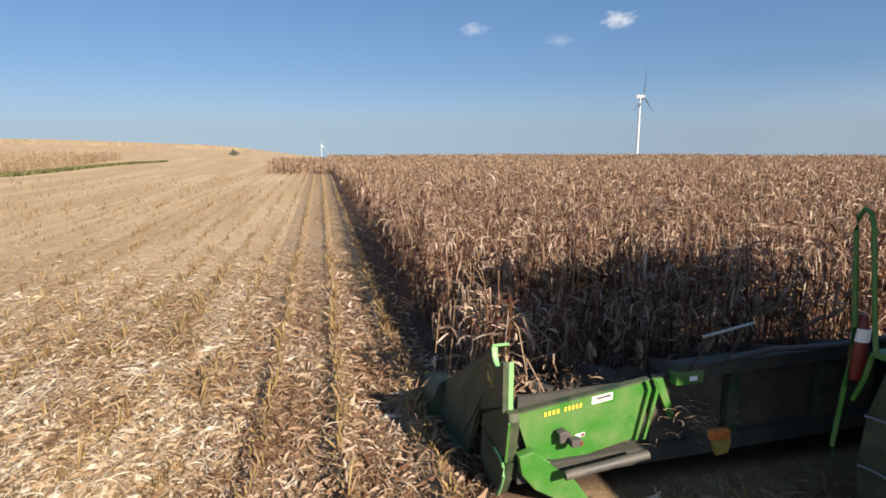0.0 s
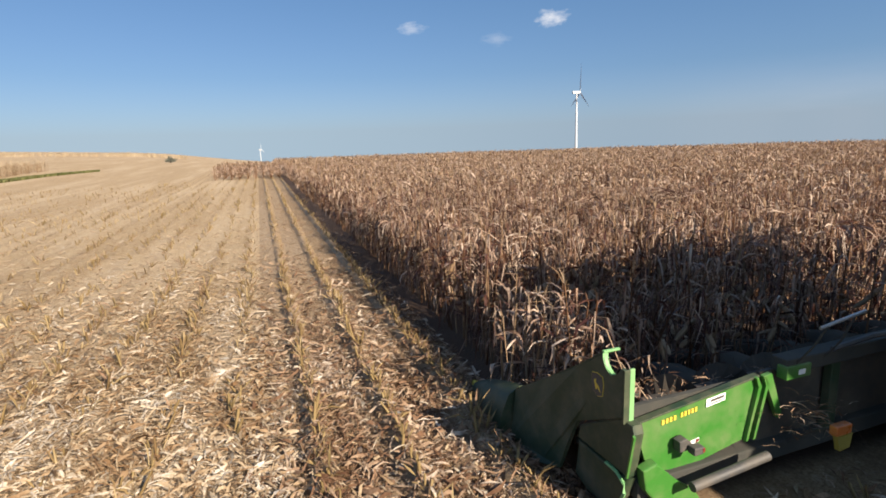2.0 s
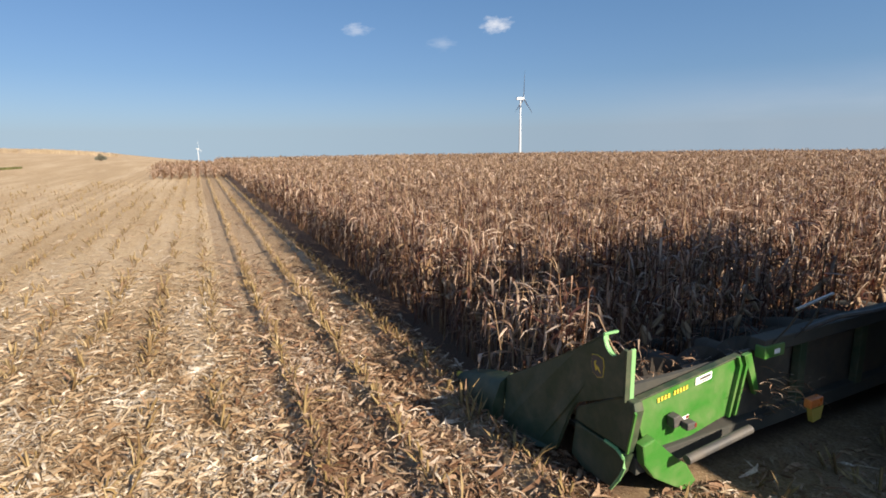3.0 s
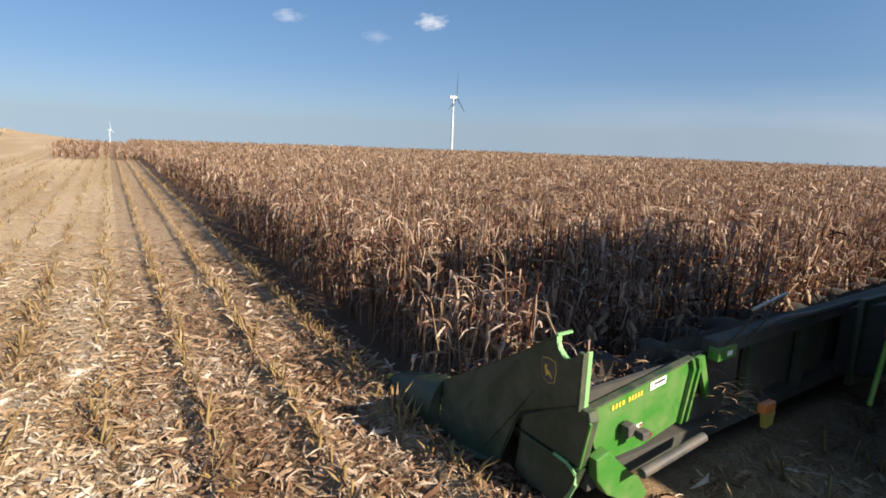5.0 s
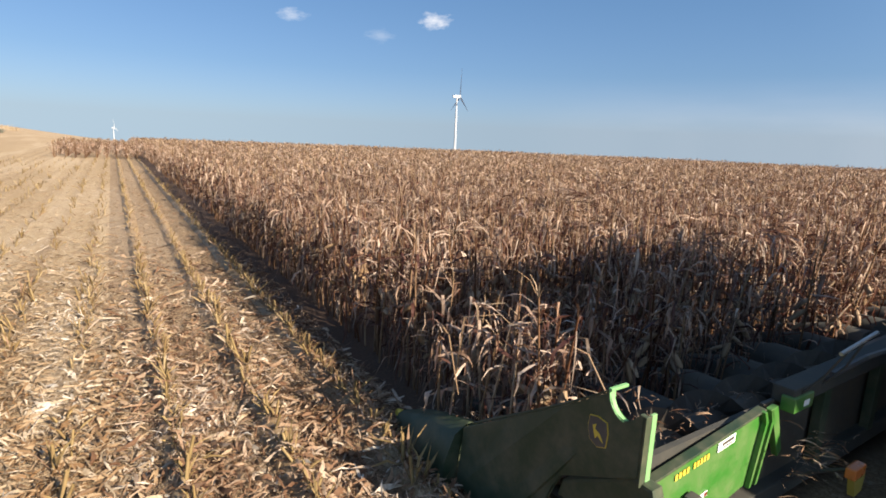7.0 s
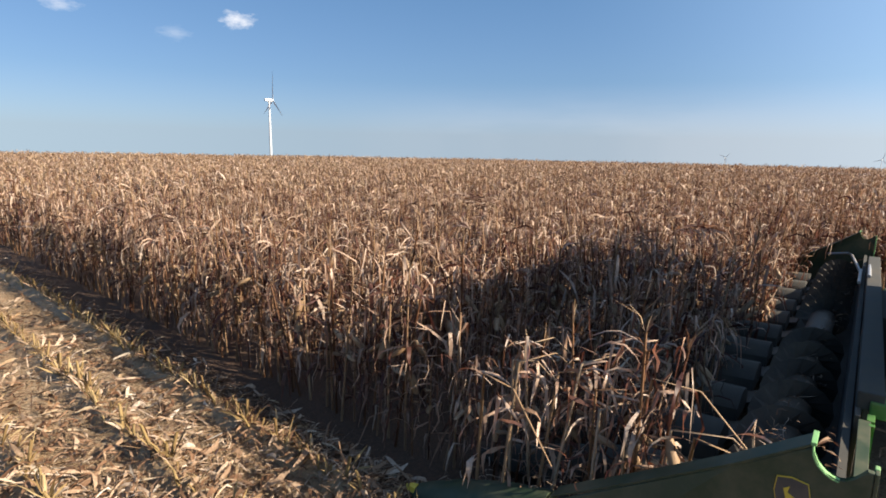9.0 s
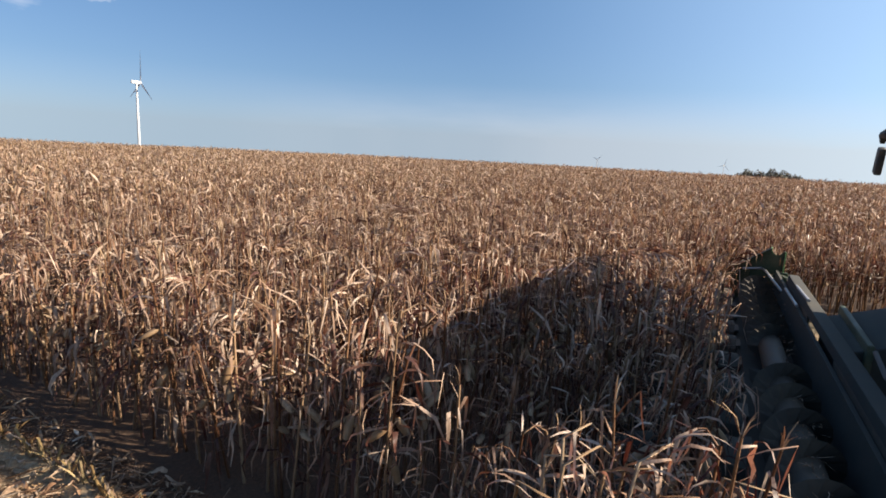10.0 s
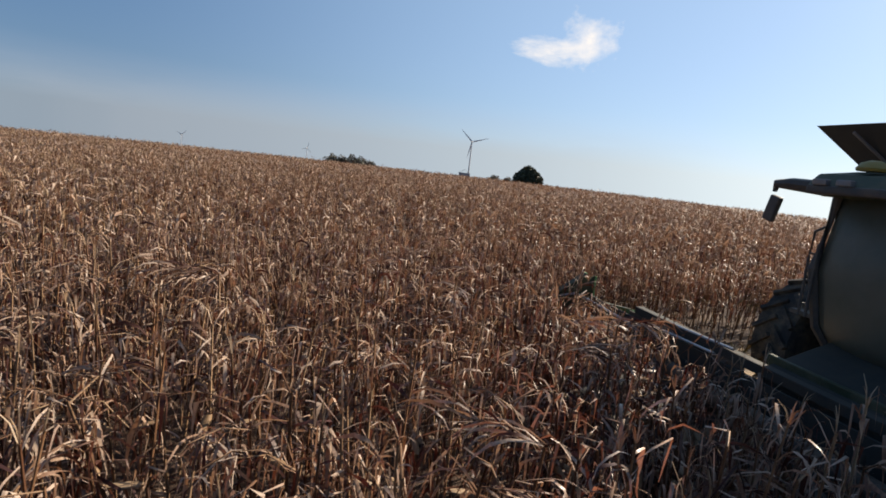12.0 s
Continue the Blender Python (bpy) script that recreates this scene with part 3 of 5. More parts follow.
def corn_field():
    xs, ys = [], []
    k = np.arange(0, 140)
    for i in k:
        x0 = ROW * (i + 0.5)
        y = np.arange(-60 if x0 > WIDE else 0.7, 110, 0.118)
        xs.append(np.full(len(y), x0))
        ys.append(y)
    for i in range(1, 10):                   # end rows of the field, beyond the cut rows
        x0 = -ROW * (i - 0.5)
        y = np.arange(52.5 + 0.25 * i, 80, 0.175)
        xs.append(np.full(len(y), x0))
        ys.append(y)
    x, y = np.concatenate(xs), np.concatenate(ys)
    x = x + rng.normal(0, 0.035, len(x))
    y = y + rng.uniform(-0.06, 0.06, len(y))
    d = np.hypot(x + 0.8, y - 0.5)
    az = np.degrees(np.arctan2(-(x + 1), y + 1))
    keep = standing(x, y) | (x < 0)
    keep &= d < 100
    keep &= ~((x > ROW) & (x < WIDE + 0.1) & (y < 1.0 + ASKEW * x))
    keep &= (az > -152)
    keep &= rng.random(len(x)) < np.where(x < 0, 0.36, 1) * np.where((d < 13) | (x < 0), 0.98, np.where(d < 32, 0.46, np.where(d < 52, 0.32, 0.24)))
    x, y, d = x[keep], y[keep], d[keep]
    near = (x > 0) & (x < ROW * 6) & (y < 4.0) & (y > 0)
    size = CORN * rng.normal(1.0, 0.065, len(x)) * np.where(x < 0, 0.85, 1)
    wide = np.where(d < 13, 1.0, np.where(d < 32, 1.15, np.where(d < 52, 1.5, 2.1)))
    lean = rng.normal(0, 0.08, (len(x), 2))
    taken = (x < WIDE) & (y < 1.7 + ASKEW * x)           # stalks already between the row hoods are pulled about
    lean[taken] += rng.normal(0, 0.13, (taken.sum(), 2)) + np.array([0, -0.06])
    size = np.where(taken, size * rng.uniform(0.78, 1.0, len(x)), size)
    bowed = (x < ROW * 3.2) & (y > 1.2) & (y < 2.9)   # and those just ahead of the divider are bowed down
    lean[bowed] += rng.normal(0, 0.12, (bowed.sum(), 2)) + np.array([0.08, -0.1])
    size = np.where(bowed & ~taken, size * rng.uniform(0.58, 0.86, len(x)), size)
    turn = rng.uniform(0, 6.283, len(x))
    place = np.stack([x, y, terrain(x, y)], -1)
    rim = (x < ROW * 2.2) | ((x < WIDE) & (y < 2.8))          # plants seen down to the ground
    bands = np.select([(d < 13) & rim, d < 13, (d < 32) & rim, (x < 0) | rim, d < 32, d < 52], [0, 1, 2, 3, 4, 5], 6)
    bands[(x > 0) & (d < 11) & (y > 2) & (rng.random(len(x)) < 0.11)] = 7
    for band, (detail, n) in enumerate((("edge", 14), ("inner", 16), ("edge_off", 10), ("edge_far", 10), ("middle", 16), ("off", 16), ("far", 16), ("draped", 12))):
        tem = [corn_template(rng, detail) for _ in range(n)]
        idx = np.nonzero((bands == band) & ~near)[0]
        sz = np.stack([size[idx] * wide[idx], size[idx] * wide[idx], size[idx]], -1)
        # far edge plants take the pale leaf throughout: distance haze put into the colour
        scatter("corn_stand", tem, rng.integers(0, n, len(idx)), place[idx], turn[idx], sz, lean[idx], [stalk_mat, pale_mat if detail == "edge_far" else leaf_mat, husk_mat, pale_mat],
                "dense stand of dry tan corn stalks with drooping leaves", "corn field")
    return [(place[i], turn[i], size[i], lean[i]) for i in np.nonzero(near)[0]]


def raw_mesh(name, v, q, mat):
    n = len(q)
    return mesh_from(name, v, q.ravel(), np.arange(n) * 4, np.full(n, 4), np.zeros(n, int), [mat])


def corn_plants(spots):
    """The rows at the edge of the stand, plant by plant."""
    masters = []
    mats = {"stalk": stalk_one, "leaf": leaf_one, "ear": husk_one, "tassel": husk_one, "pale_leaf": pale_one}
    for k in range(8):
        pieces = corn_pieces(rng, "edge")
        root = None
        for kind, v, q in pieces:
            called = "corn_plant" if root is None else kind.replace("pale_", "")
            ob = new(called, raw_mesh(called, v * CORN, q, mats[kind]))
            if root is None:
                root = tagged(ob, "standing dry corn plant, tan stalk with drooping leaves", "corn plant", "corn rows at the cut edge")
            else:
                ob.parent = root
        masters.append(root)
    used = set()
    for i, (p, a, s, l) in enumerate(spots):
        k = i % len(masters)
        m = Matrix.Translation(p) @ Matrix(((1, 0, l[0], 0), (0, 1, l[1], 0), (0, 0, 1, 0), (0, 0, 0, 1))) @ pose(0, 0, 0, 0, 0, math.degrees(a)) @ Matrix.Scale(s / CORN, 4)
        if k not in used:
            used.add(k)
            masters[k].matrix_basis = m
        else:
            copy = copy_thing(masters[k], Matrix.Identity(4))
            copy.matrix_basis = m
    return masters


# ---- ground ----
def build_ground():
    rad = np.concatenate([[0], np.geomspace(1.2, 4200, 120)])
    n = 192
    vs, loops, starts, totals = [(0, 0, float(terrain(0, 0)))], [], [], []
    for r in rad[1:]:
        a = np.arange(n) * 2 * math.pi / n
        x, y = r * np.cos(a), r * np.sin(a)
        vs += list(zip(x, y, terrain(x, y)))
    def face(*ids):
        starts.append(len(loops))
        totals.append(len(ids))
        loops.extend(ids)
    for k in range(n):
        face(0, 1 + k, 1 + (k + 1) % n)
    for i in range(len(rad) - 2):
        for k in range(n):
            a, b = 1 + i * n, 1 + (i + 1) * n
            j = (k + 1) % n
            face(a + k, b + k, b + j, a + j)
    me = mesh_from("ground", np.array(vs), loops, starts, totals, np.zeros(len(starts), int), [ground_mat], True)
    return tagged(new("ground", me), "harvested field ground, brown soil under pale chaff", "ground", kind="structure")


build_ground()

# ---- standing corn ----
spots = corn_field()
corn_plants(spots)


def build_bent_stalks():
    """Pale stalks broken over where the divider pushes into the first row."""
    for k in range(13):
        y = 0.85 + 1.2 * (k + rng.random()) / 13
        x = rng.uniform(0.22, 0.46) if y < 1.55 else rng.uniform(0.0, 0.36)
        h, head, fold = rng.uniform(0.80, 1.30), rng.uniform(-2.0, 0.2), rng.uniform(0.35, 0.7)
        d = np.array([math.cos(head), math.sin(head), 0])
        lean = np.array([rng.uniform(-0.1, 0.15), rng.uniform(-0.2, 0.05), 0])
        top = lean * h + np.array([0, 0, h])
        tip = top + d * fold + np.array([0, 0, -0.45 * fold])
        v, q = prism_pts([(0, 0, -0.02), lean * h * 0.5 + np.array([0, 0, h * 0.5]), top, top + d * fold * 0.45 + np.array([0, 0, 0.02]), tip], [0.013, 0.012, 0.010, 0.008, 0.004], 5)
        ob = new("bent_corn_stalk", raw_mesh("bent_corn_stalk", v, q, husk_one))
        ob.matrix_basis = Matrix.Translation((x, y, 0))
        tagged(ob, "pale broken corn stalk bent over beside the divider", "corn plant", "bent stalks at the divider")
        for i in range(13):
            f = rng.uniform(0.35, 1.0)
            root = lean * h * f + np.array([0, 0, h * f]) if i < 6 else top + (tip - top) * rng.random()
            if i % 3:
                lv, lq = torn_leaf(rng, rng.uniform(0.22, 0.48), rng.uniform(0.018, 0.042), root, rng.uniform(0, 6.28), rng.uniform(-0.3, 0.9), rng.uniform(0.1, 0.5), 5)
            else:
                lv, lq = strip_leaf(rng, rng.uniform(0.2, 0.42), rng.uniform(0.012, 0.03), root, rng.uniform(0, 6.28), rng.uniform(-0.6, 0.8), rng.uniform(1.2, 3.2), 5)
            leaf = new("leaf", raw_mesh("leaf", lv, lq, pale_one))
            leaf.parent = ob


build_bent_stalks()


# ---- stubble and litter ----
def stub_template(r, rich=True):
    """A cut stalk with the torn leaf sheaths that stand round it."""
    h = r.uniform(0.07, 0.2)
    l = r.uniform(-0.05, 0.05, 2)
    v, q = prism_pts([(0, 0, -0.03), (l[0], l[1], h)], [0.014, 0.011], 5)
    V, Q, M, base = [v], [q], [np.zeros(len(q), int)], len(v)
    for i in range(r.integers(4, 7) if rich else 2):
        a = r.uniform(0, 6.28)
        torn = i % 3 == 2
        lv, lq = strip_leaf(r, r.uniform(0.09, 0.25), r.uniform(0.011, 0.028), (0.02 * math.cos(a), 0.02 * math.sin(a), r.uniform(0, 0.05)), a, r.uniform(0.7, 1.5), r.uniform(0.2, 1.6), 2)
        V.append(lv)
        Q.append(lq + base)
        M.append(np.full(len(lq), int(torn)))
        base += len(lv)
    return np.concatenate(V), np.concatenate(Q), np.concatenate(M)


def flake_template(r, segs, leafy=0.5):
    """A shred of leaf or husk, torn at both ends, lying flat or propped on others."""
    husk = leafy > 0.3 and r.random() < 0.15
    if husk:                                   # a pointed husk leaf
        length, width = r.uniform(0.08, 0.17), r.uniform(0.02, 0.034)
    elif r.random() < leafy:                   # a length of leaf
        length, width = r.uniform(0.06, 0.18), r.uniform(0.008, 0.020)
    else:                                      # a splinter of leaf
        length, width = r.uniform(0.035, 0.12), r.uniform(0.004, 0.012)
    h, tilt, off, roll = r.uniform(0, 0.035), r.uniform(-0.4, 0.4), 0.0, r.uniform(-0.9, 0.9)
    bow = r.uniform(-0.14, 0.14) * length
    v = []
    for i in range(segs + 1):
        f = i / segs
        w = width * r.uniform(0.6, 1.15) * (1 if 0 < f < 1 else r.uniform(0.05, 0.3) if f == 1 else r.uniform(0.2, 0.9))
        x0 = length * (f - 0.5)
        z0 = 0.008 + h * math.sin(math.pi * f) + abs(tilt) * length * (f if tilt > 0 else 1 - f)
        for sgn in (-1, 1):
            v.append((x0 + r.uniform(-0.09, 0.09) * length, off + bow * math.sin(math.pi * f) + sgn * w / 2, z0 + sgn * w * 0.5 * math.sin(roll)))
        off += r.uniform(-0.1, 0.1) * length
        roll += r.uniform(-0.9, 0.9)
    v = np.array(v)
    v[:, 2] = np.maximum(v[:, 2], 0.004)
    q = np.array([(2 * i, 2 * i + 1, 2 * i + 3, 2 * i + 2) for i in range(segs)])
    return v, q, np.zeros(len(q), int)


def cut_ground(x, y):
    return (x < 0.05) | ((x < WIDE) & (y < -0.12))


def ridge(x):
    """Height of the low ridges of the last cut rows."""
    k = np.abs(((np.asarray(x) - 0.381) % ROW) - 0)
    k = np.minimum(k, ROW - k)
    return 0.085 * np.clip(1 - k / 0.17, 0, 1) * (np.asarray(x) > -2.1) * (np.asarray(x) < 0.05)


def build_stubble():
    xs, ys = [], []
    for i in range(-70, ROWS_ON_HEADER):
        x0 = ROW * (i + 0.5)
        lim = 52 if x0 < 0 else -0.35
        y = np.arange(-9, lim, 0.12)
        xs.append(np.full(len(y), x0))
        ys.append(y)
    x, y = np.concatenate(xs), np.concatenate(ys)
    x = x + rng.normal(0, 0.03, len(x))
    y = y + rng.uniform(-0.08, 0.08, len(y))
    d = np.hypot(x + 1.5, y + 1.5)
    keep = rng.random(len(x)) < np.where(d < 12, 0.95, np.where(d < 30, 0.33, 0.12))
    worn = np.sin(x * 2.1 + 0.9 * np.sin(y * 0.35)) * np.sin(y * 0.55 + x * 1.3) + 0.5 * np.sin(y * 1.9 + x * 4)
    keep &= (x > -2.4) | (rng.random(len(x)) < 0.72 + 0.45 * worn)      # older rows are broken down in places
    x = x + np.where(x > -2.4, 0, rng.normal(0, 0.06, len(x)))
    x, y, d = x[keep], y[keep], d[keep]
    near = (x > -3.3) & (x < -0.2) & (y > -1.6) & (y < 3.2)
    tem = [stub_template(rng) for _ in range(12)]
    lean = rng.normal(0, 0.2, (len(x), 2))
    turn = rng.uniform(0, 6.28, len(x))
    s = rng.uniform(0.65, 1.3, len(x)) * np.where(d > 25, 1.3, 1)
    place = np.stack([x, y, terrain(x, y) + ridge(x)], -1)
    for name, sel, tt in (("corn_stubble", ~near & (d < 20), tem), ("corn_stubble", ~near & (d >= 20), [stub_template(rng, False) for _ in range(8)])):
        idx = np.nonzero(sel)[0]
        scatter(name, tt, rng.integers(0, len(tt), len(idx)), place[idx], turn[idx], s[idx][:, None] * np.ones((1, 3)), lean[idx], [stub_mat, mulch_mat],
                "rows of cut yellow corn stubble", "stubble")
    meshes = []
    for v, q, m in tem:                        # the stalk first, then each torn sheath
        pieces = [raw_mesh("corn_stub", v[:10], q[:5], stub_mat)]
        for a in range(10, len(v), 6):
            k = 5 + (a - 10) // 3
            pieces.append(raw_mesh("leaf_sheath", v[a:a + 6], q[k:k + 2] - a, (stub_mat, mulch_mat)[int(m[k])]))
        meshes.append(pieces)
    for i in np.nonzero(near)[0]:
        pieces = meshes[i % len(meshes)]
        ob = new("corn_stub", pieces[0])
        for me in pieces[1:]:
            new("leaf_sheath", me).parent = ob
        ob.matrix_basis = Matrix.Translation(place[i]) @ pose(0, 0, 0, 9 * lean[i, 0] * 6, 9 * lean[i, 1] * 6, math.degrees(turn[i])) @ Matrix.Scale(s[i], 4)
        tagged(ob, "short cut corn stub with torn yellow leaf sheaths", "corn stub", "cut stubs along the rows")


def build_litter():
    for name, count, reach, segs, size in (("leaf_litter", 118000, 8.5, 3, 0.95), ("leaf_litter", 175000, 8.0, 0, 0.8), ("leaf_litter", 108000, 42.0, 1, 1.25)):
        a = rng.uniform(-math.pi, math.pi, count)
        a = np.where(rng.random(count) < 0.75, rng.uniform(-2.2, 2.2, count), a)
        r = reach * rng.random(count) ** 0.85 if segs != 1 else 4 + (reach - 4) * rng.random(count) ** 1.3
        if segs != 1:
            r = r * rng.uniform(0.55, 1.7, count)
        x = -2.4 - r * np.sin(a) * 0.95
        y = -1.0 + r * np.cos(a)
        ok = cut_ground(x, y)
        beside = (ROW * 0.5 - x) % ROW               # litter thinned left of each row; the dark furrow stands in for its shadow line
        ok &= rng.random(count) < 0.12 + 0.88 * smooth(-7.5, -1.2, y + 0.9 * np.sin(x * 1.3))
        ok &= (x < 0.9) | (rng.random(count) < 0.3)        # litter thinned behind the header: the darker soil stands in for shade there
        ok &= ~((beside > 0.04) & (beside < 0.24) & (rng.random(count) < np.where(x > -2.4, 0.5, 0.25)))
        if segs == 1:
            ok &= x < 1
        x, y = x[ok], y[ok]
        fresh = rng.random(len(x)) < smooth(-2.7, -1.7, x) * 0.85
        for tag, sel, mat, label in ((name, ~fresh, litter_mat, "pale dry corn leaves and husks strewn on the ground"), (name.replace("leaf_litter", "mulch"), fresh, mulch_mat, "brown shredded corn leaves beside the standing rows")):
            xs, ys = x[sel], y[sel]
            n = len(xs)
            tem = [flake_template(rng, max(1, segs), 0.1 if segs == 0 else 0.55) for _ in range(30)]
            s = rng.uniform(0.6, 1.5, n) * size
            scatter(tag, tem, rng.integers(0, 30, n), np.stack([xs, ys, terrain(xs, ys) + ridge(xs) + rng.uniform(0, 0.03, n)], -1), rng.uniform(0, 6.28, n),
                    np.stack([s, s, s], -1), rng.normal(0, 0.1, (n, 2)), [mat], label, "litter")


def build_ridges():
    for i in (-3, -2, -1):
        x0 = ROW * (i + 0.5)
        y = np.arange(-7, 52, 0.11)
        cols = []
        for dx, h in ((-0.15, -0.02), (-0.07, 0.055), (-0.01, 0.095), (0.07, 0.06), (0.19, -0.02)):
            w = rng.normal(0, 0.018, (2, len(y)))
            cols.append(np.stack([x0 + dx + w[0], y, terrain(x0 + dx, y) + h + w[1] * (h > 0)], -1))
        V = np.stack(cols, 1).reshape(-1, 3)
        q = []
        for a in range(len(y) - 1):
            for c in range(4):
                s = a * 5 + c
                q.append((s, s + 1, s + 6, s + 5))
        q = np.array(q)
        me = mesh_from("row_ridge", V, q.ravel(), np.arange(len(q)) * 4, np.full(len(q), 4), np.zeros(len(q), int), [ridge_mat], True)
        tagged(new("row_ridge", me), "low ridge of brown soil and mulch along a cut row", "soil ridge", "ridges of the last cut rows", "stuff")


ridge_mat = plant("ridge_soil", [(0.0, (0.070, 0.041, 0.023)), (0.4, (0.156, 0.098, 0.055)), (0.75, (0.289, 0.202, 0.116)), (1.0, (0.432, 0.346, 0.243))], thin=0)
build_ridges()
build_stubble()
build_litter()


# ---- corn header ----
def side_end(header, mirror):
    """One end of the header: divider shield, nose, end cover. mirror: the other end."""
    X = (lambda x: WIDE - x) if mirror else (lambda x: x)
    shield = part("divider_shield", prism([(1.40, 0.02), (1.42, 0.48), (0.95, 0.77), (0.5, 1.06), (0.2, 1.275), (0.197, 1.235), (0.178, 1.195), (0.15, 1.165), (0.098, 1.146), (0.07, 1.15), (0.04, 1.185), (0.005, 1.235), (-0.018, 1.232), (-0.018, 0.88), (0.50, 0.62), (0.56, 0.50), (0.66, 0.12), (0.9, 0.04)], X(0.0), X(0.035), "x", 0.01), green_dark, header, "green moulded end divider, its shade in the colour")
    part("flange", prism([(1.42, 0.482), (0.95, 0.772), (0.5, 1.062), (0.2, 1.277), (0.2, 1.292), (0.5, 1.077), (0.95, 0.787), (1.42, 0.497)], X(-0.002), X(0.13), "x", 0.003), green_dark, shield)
    for v in shield.data.vertices:          # the moulding swells outward towards the ground
        swell = 0.12 * min(1, max(0, (0.85 - v.co.z) / 0.75)) * min(1, max(0, (v.co.y - 0.45) / 0.4))
        v.co.x += swell if mirror else -swell
    bm = bmesh.new()
    rings = []
    for y, lo, hi, zb, zt in ((1.44, -0.20, 0.17, 0.02, 0.50), (1.8, -0.19, 0.17, 0.015, 0.40), (2.15, -0.14, 0.14, 0.015, 0.27), (2.42, -0.07, 0.09, 0.02, 0.14), (2.53, -0.02, 0.04, 0.035, 0.08)):
        mid = (lo + hi) / 2 + 0.02
        rings.append([bm.verts.new((X(u), y, w)) for u, w in ((lo, zb), (lo * 1.03, zb + 0.4 * (zt - zb)), (lo * 0.6 + 0.4 * mid, zb + 0.85 * (zt - zb)), (mid, zt), (hi * 0.8 + 0.2 * mid, zb + 0.9 * (zt - zb)), (hi, zb + 0.4 * (zt - zb)), (hi, zb))])
    for p, q in zip(rings, rings[1:]):
        for k in range(7):
            bm.faces.new((p[k], p[(k + 1) % 7], q[(k + 1) % 7], q[k]))
    bm.faces.new(rings[0])
    bm.faces.new(rings[-1][::-1])
    nose = part("nose", bm, green_dark, header, "rounded green snout of the end divider, its shade in the colour", 50)
    part("tip", lathe([(2.47, 0.05), (2.54, 0.035), (2.58, 0.01)], 8, (X(0.01), 0, 0.065), "y"), yellow, nose, "worn yellow tip")
    # the worn edge of the notch: a bent strip, wider at its upper end
    bm = bmesh.new()
    strip = []
    for y, z, w in ((0.205, 1.285, 0.04), (0.199, 1.236, 0.04), (0.18, 1.197, 0.038), (0.151, 1.167, 0.036), (0.122, 1.152, 0.035), (0.098, 1.148, 0.034)):
        strip.append([bm.verts.new((X(x), y + dy, z + dz)) for x, dy, dz in ((-0.006, 0, 0), (w, 0, 0), (w, -0.006, 0.004), (-0.006, -0.006, 0.004))])
    for p, q in zip(strip, strip[1:]):
        for k in range(4):
            bm.faces.new((p[k], p[(k + 1) % 4], q[(k + 1) % 4], q[k]))
    bm.faces.new(strip[0])
    bm.faces.new(strip[-1][::-1])
    part("rim", bm, pale_green, shield, "pale green worn edge strip", 40)
    part("rim_bar", box((min(X(-0.004), X(0.135)), 0.188, 1.279), (max(X(-0.004), X(0.135)), 0.21, 1.296), 0.003), pale_green, shield, "pale green worn edge strip")
    part("edge_strip", prism([(-0.13, 0.79), (-0.115, 0.80), (-0.055, 0.45), (-0.07, 0.45)], X(0.012), X(0.03), "x"), green, header)
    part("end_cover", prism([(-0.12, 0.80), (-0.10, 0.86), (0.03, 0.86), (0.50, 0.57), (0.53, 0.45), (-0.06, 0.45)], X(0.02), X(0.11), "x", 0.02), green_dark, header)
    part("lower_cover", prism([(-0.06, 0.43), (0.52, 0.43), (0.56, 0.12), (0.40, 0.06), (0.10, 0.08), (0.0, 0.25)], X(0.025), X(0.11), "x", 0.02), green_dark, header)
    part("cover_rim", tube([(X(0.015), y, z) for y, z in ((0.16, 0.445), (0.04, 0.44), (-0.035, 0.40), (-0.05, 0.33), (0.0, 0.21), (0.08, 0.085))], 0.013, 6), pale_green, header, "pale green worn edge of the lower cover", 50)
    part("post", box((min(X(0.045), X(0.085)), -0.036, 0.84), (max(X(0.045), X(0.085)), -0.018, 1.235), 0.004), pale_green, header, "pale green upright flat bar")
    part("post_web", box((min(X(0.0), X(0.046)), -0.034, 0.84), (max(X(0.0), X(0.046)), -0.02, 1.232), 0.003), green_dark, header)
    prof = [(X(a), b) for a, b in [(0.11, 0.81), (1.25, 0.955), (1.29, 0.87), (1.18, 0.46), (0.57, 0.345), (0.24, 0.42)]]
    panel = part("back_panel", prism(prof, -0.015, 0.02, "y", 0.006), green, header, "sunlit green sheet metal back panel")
    part("lip", prism([(X(a), b) for a, b in [(0.10, 0.805), (1.255, 0.95), (1.255, 0.965), (0.10, 0.82)]], -0.03, 0.03, "y", 0.003), green_dark, panel)
    for dx in (0.0, 0.075):
        part("rib", prism([(X(a + dx), b) for a, b in [(1.20, 0.958), (1.225, 0.962), (1.265, 0.88), (1.165, 0.455), (1.14, 0.45), (1.235, 0.88)]], -0.05, -0.018, "y", 0.004), green, panel)
    part("arm", prism([(X(a), b) for a, b in [(0.10, 0.52), (0.22, 0.55), (0.33, 0.42), (0.58, 0.24), (0.70, 0.07), (0.60, 0.0), (0.46, 0.09), (0.24, 0.22), (0.13, 0.36)]], -0.13, -0.05, "y", 0.015), green, header, "bent green bracket arm")
    part("brace", prism([(X(a), b) for a, b in [(1.28, 0.96), (1.36, 0.97), (1.50, 0.62), (1.46, 0.58)]], -0.05, -0.01, "y", 0.004), green, header)
    part("cross_tube", tube([(X(0.42), -0.25, 0.39), (X(1.12), -0.25, 0.455)], 0.036, 12), black, header, "grey steel drive tube", 40)
    return panel, shield


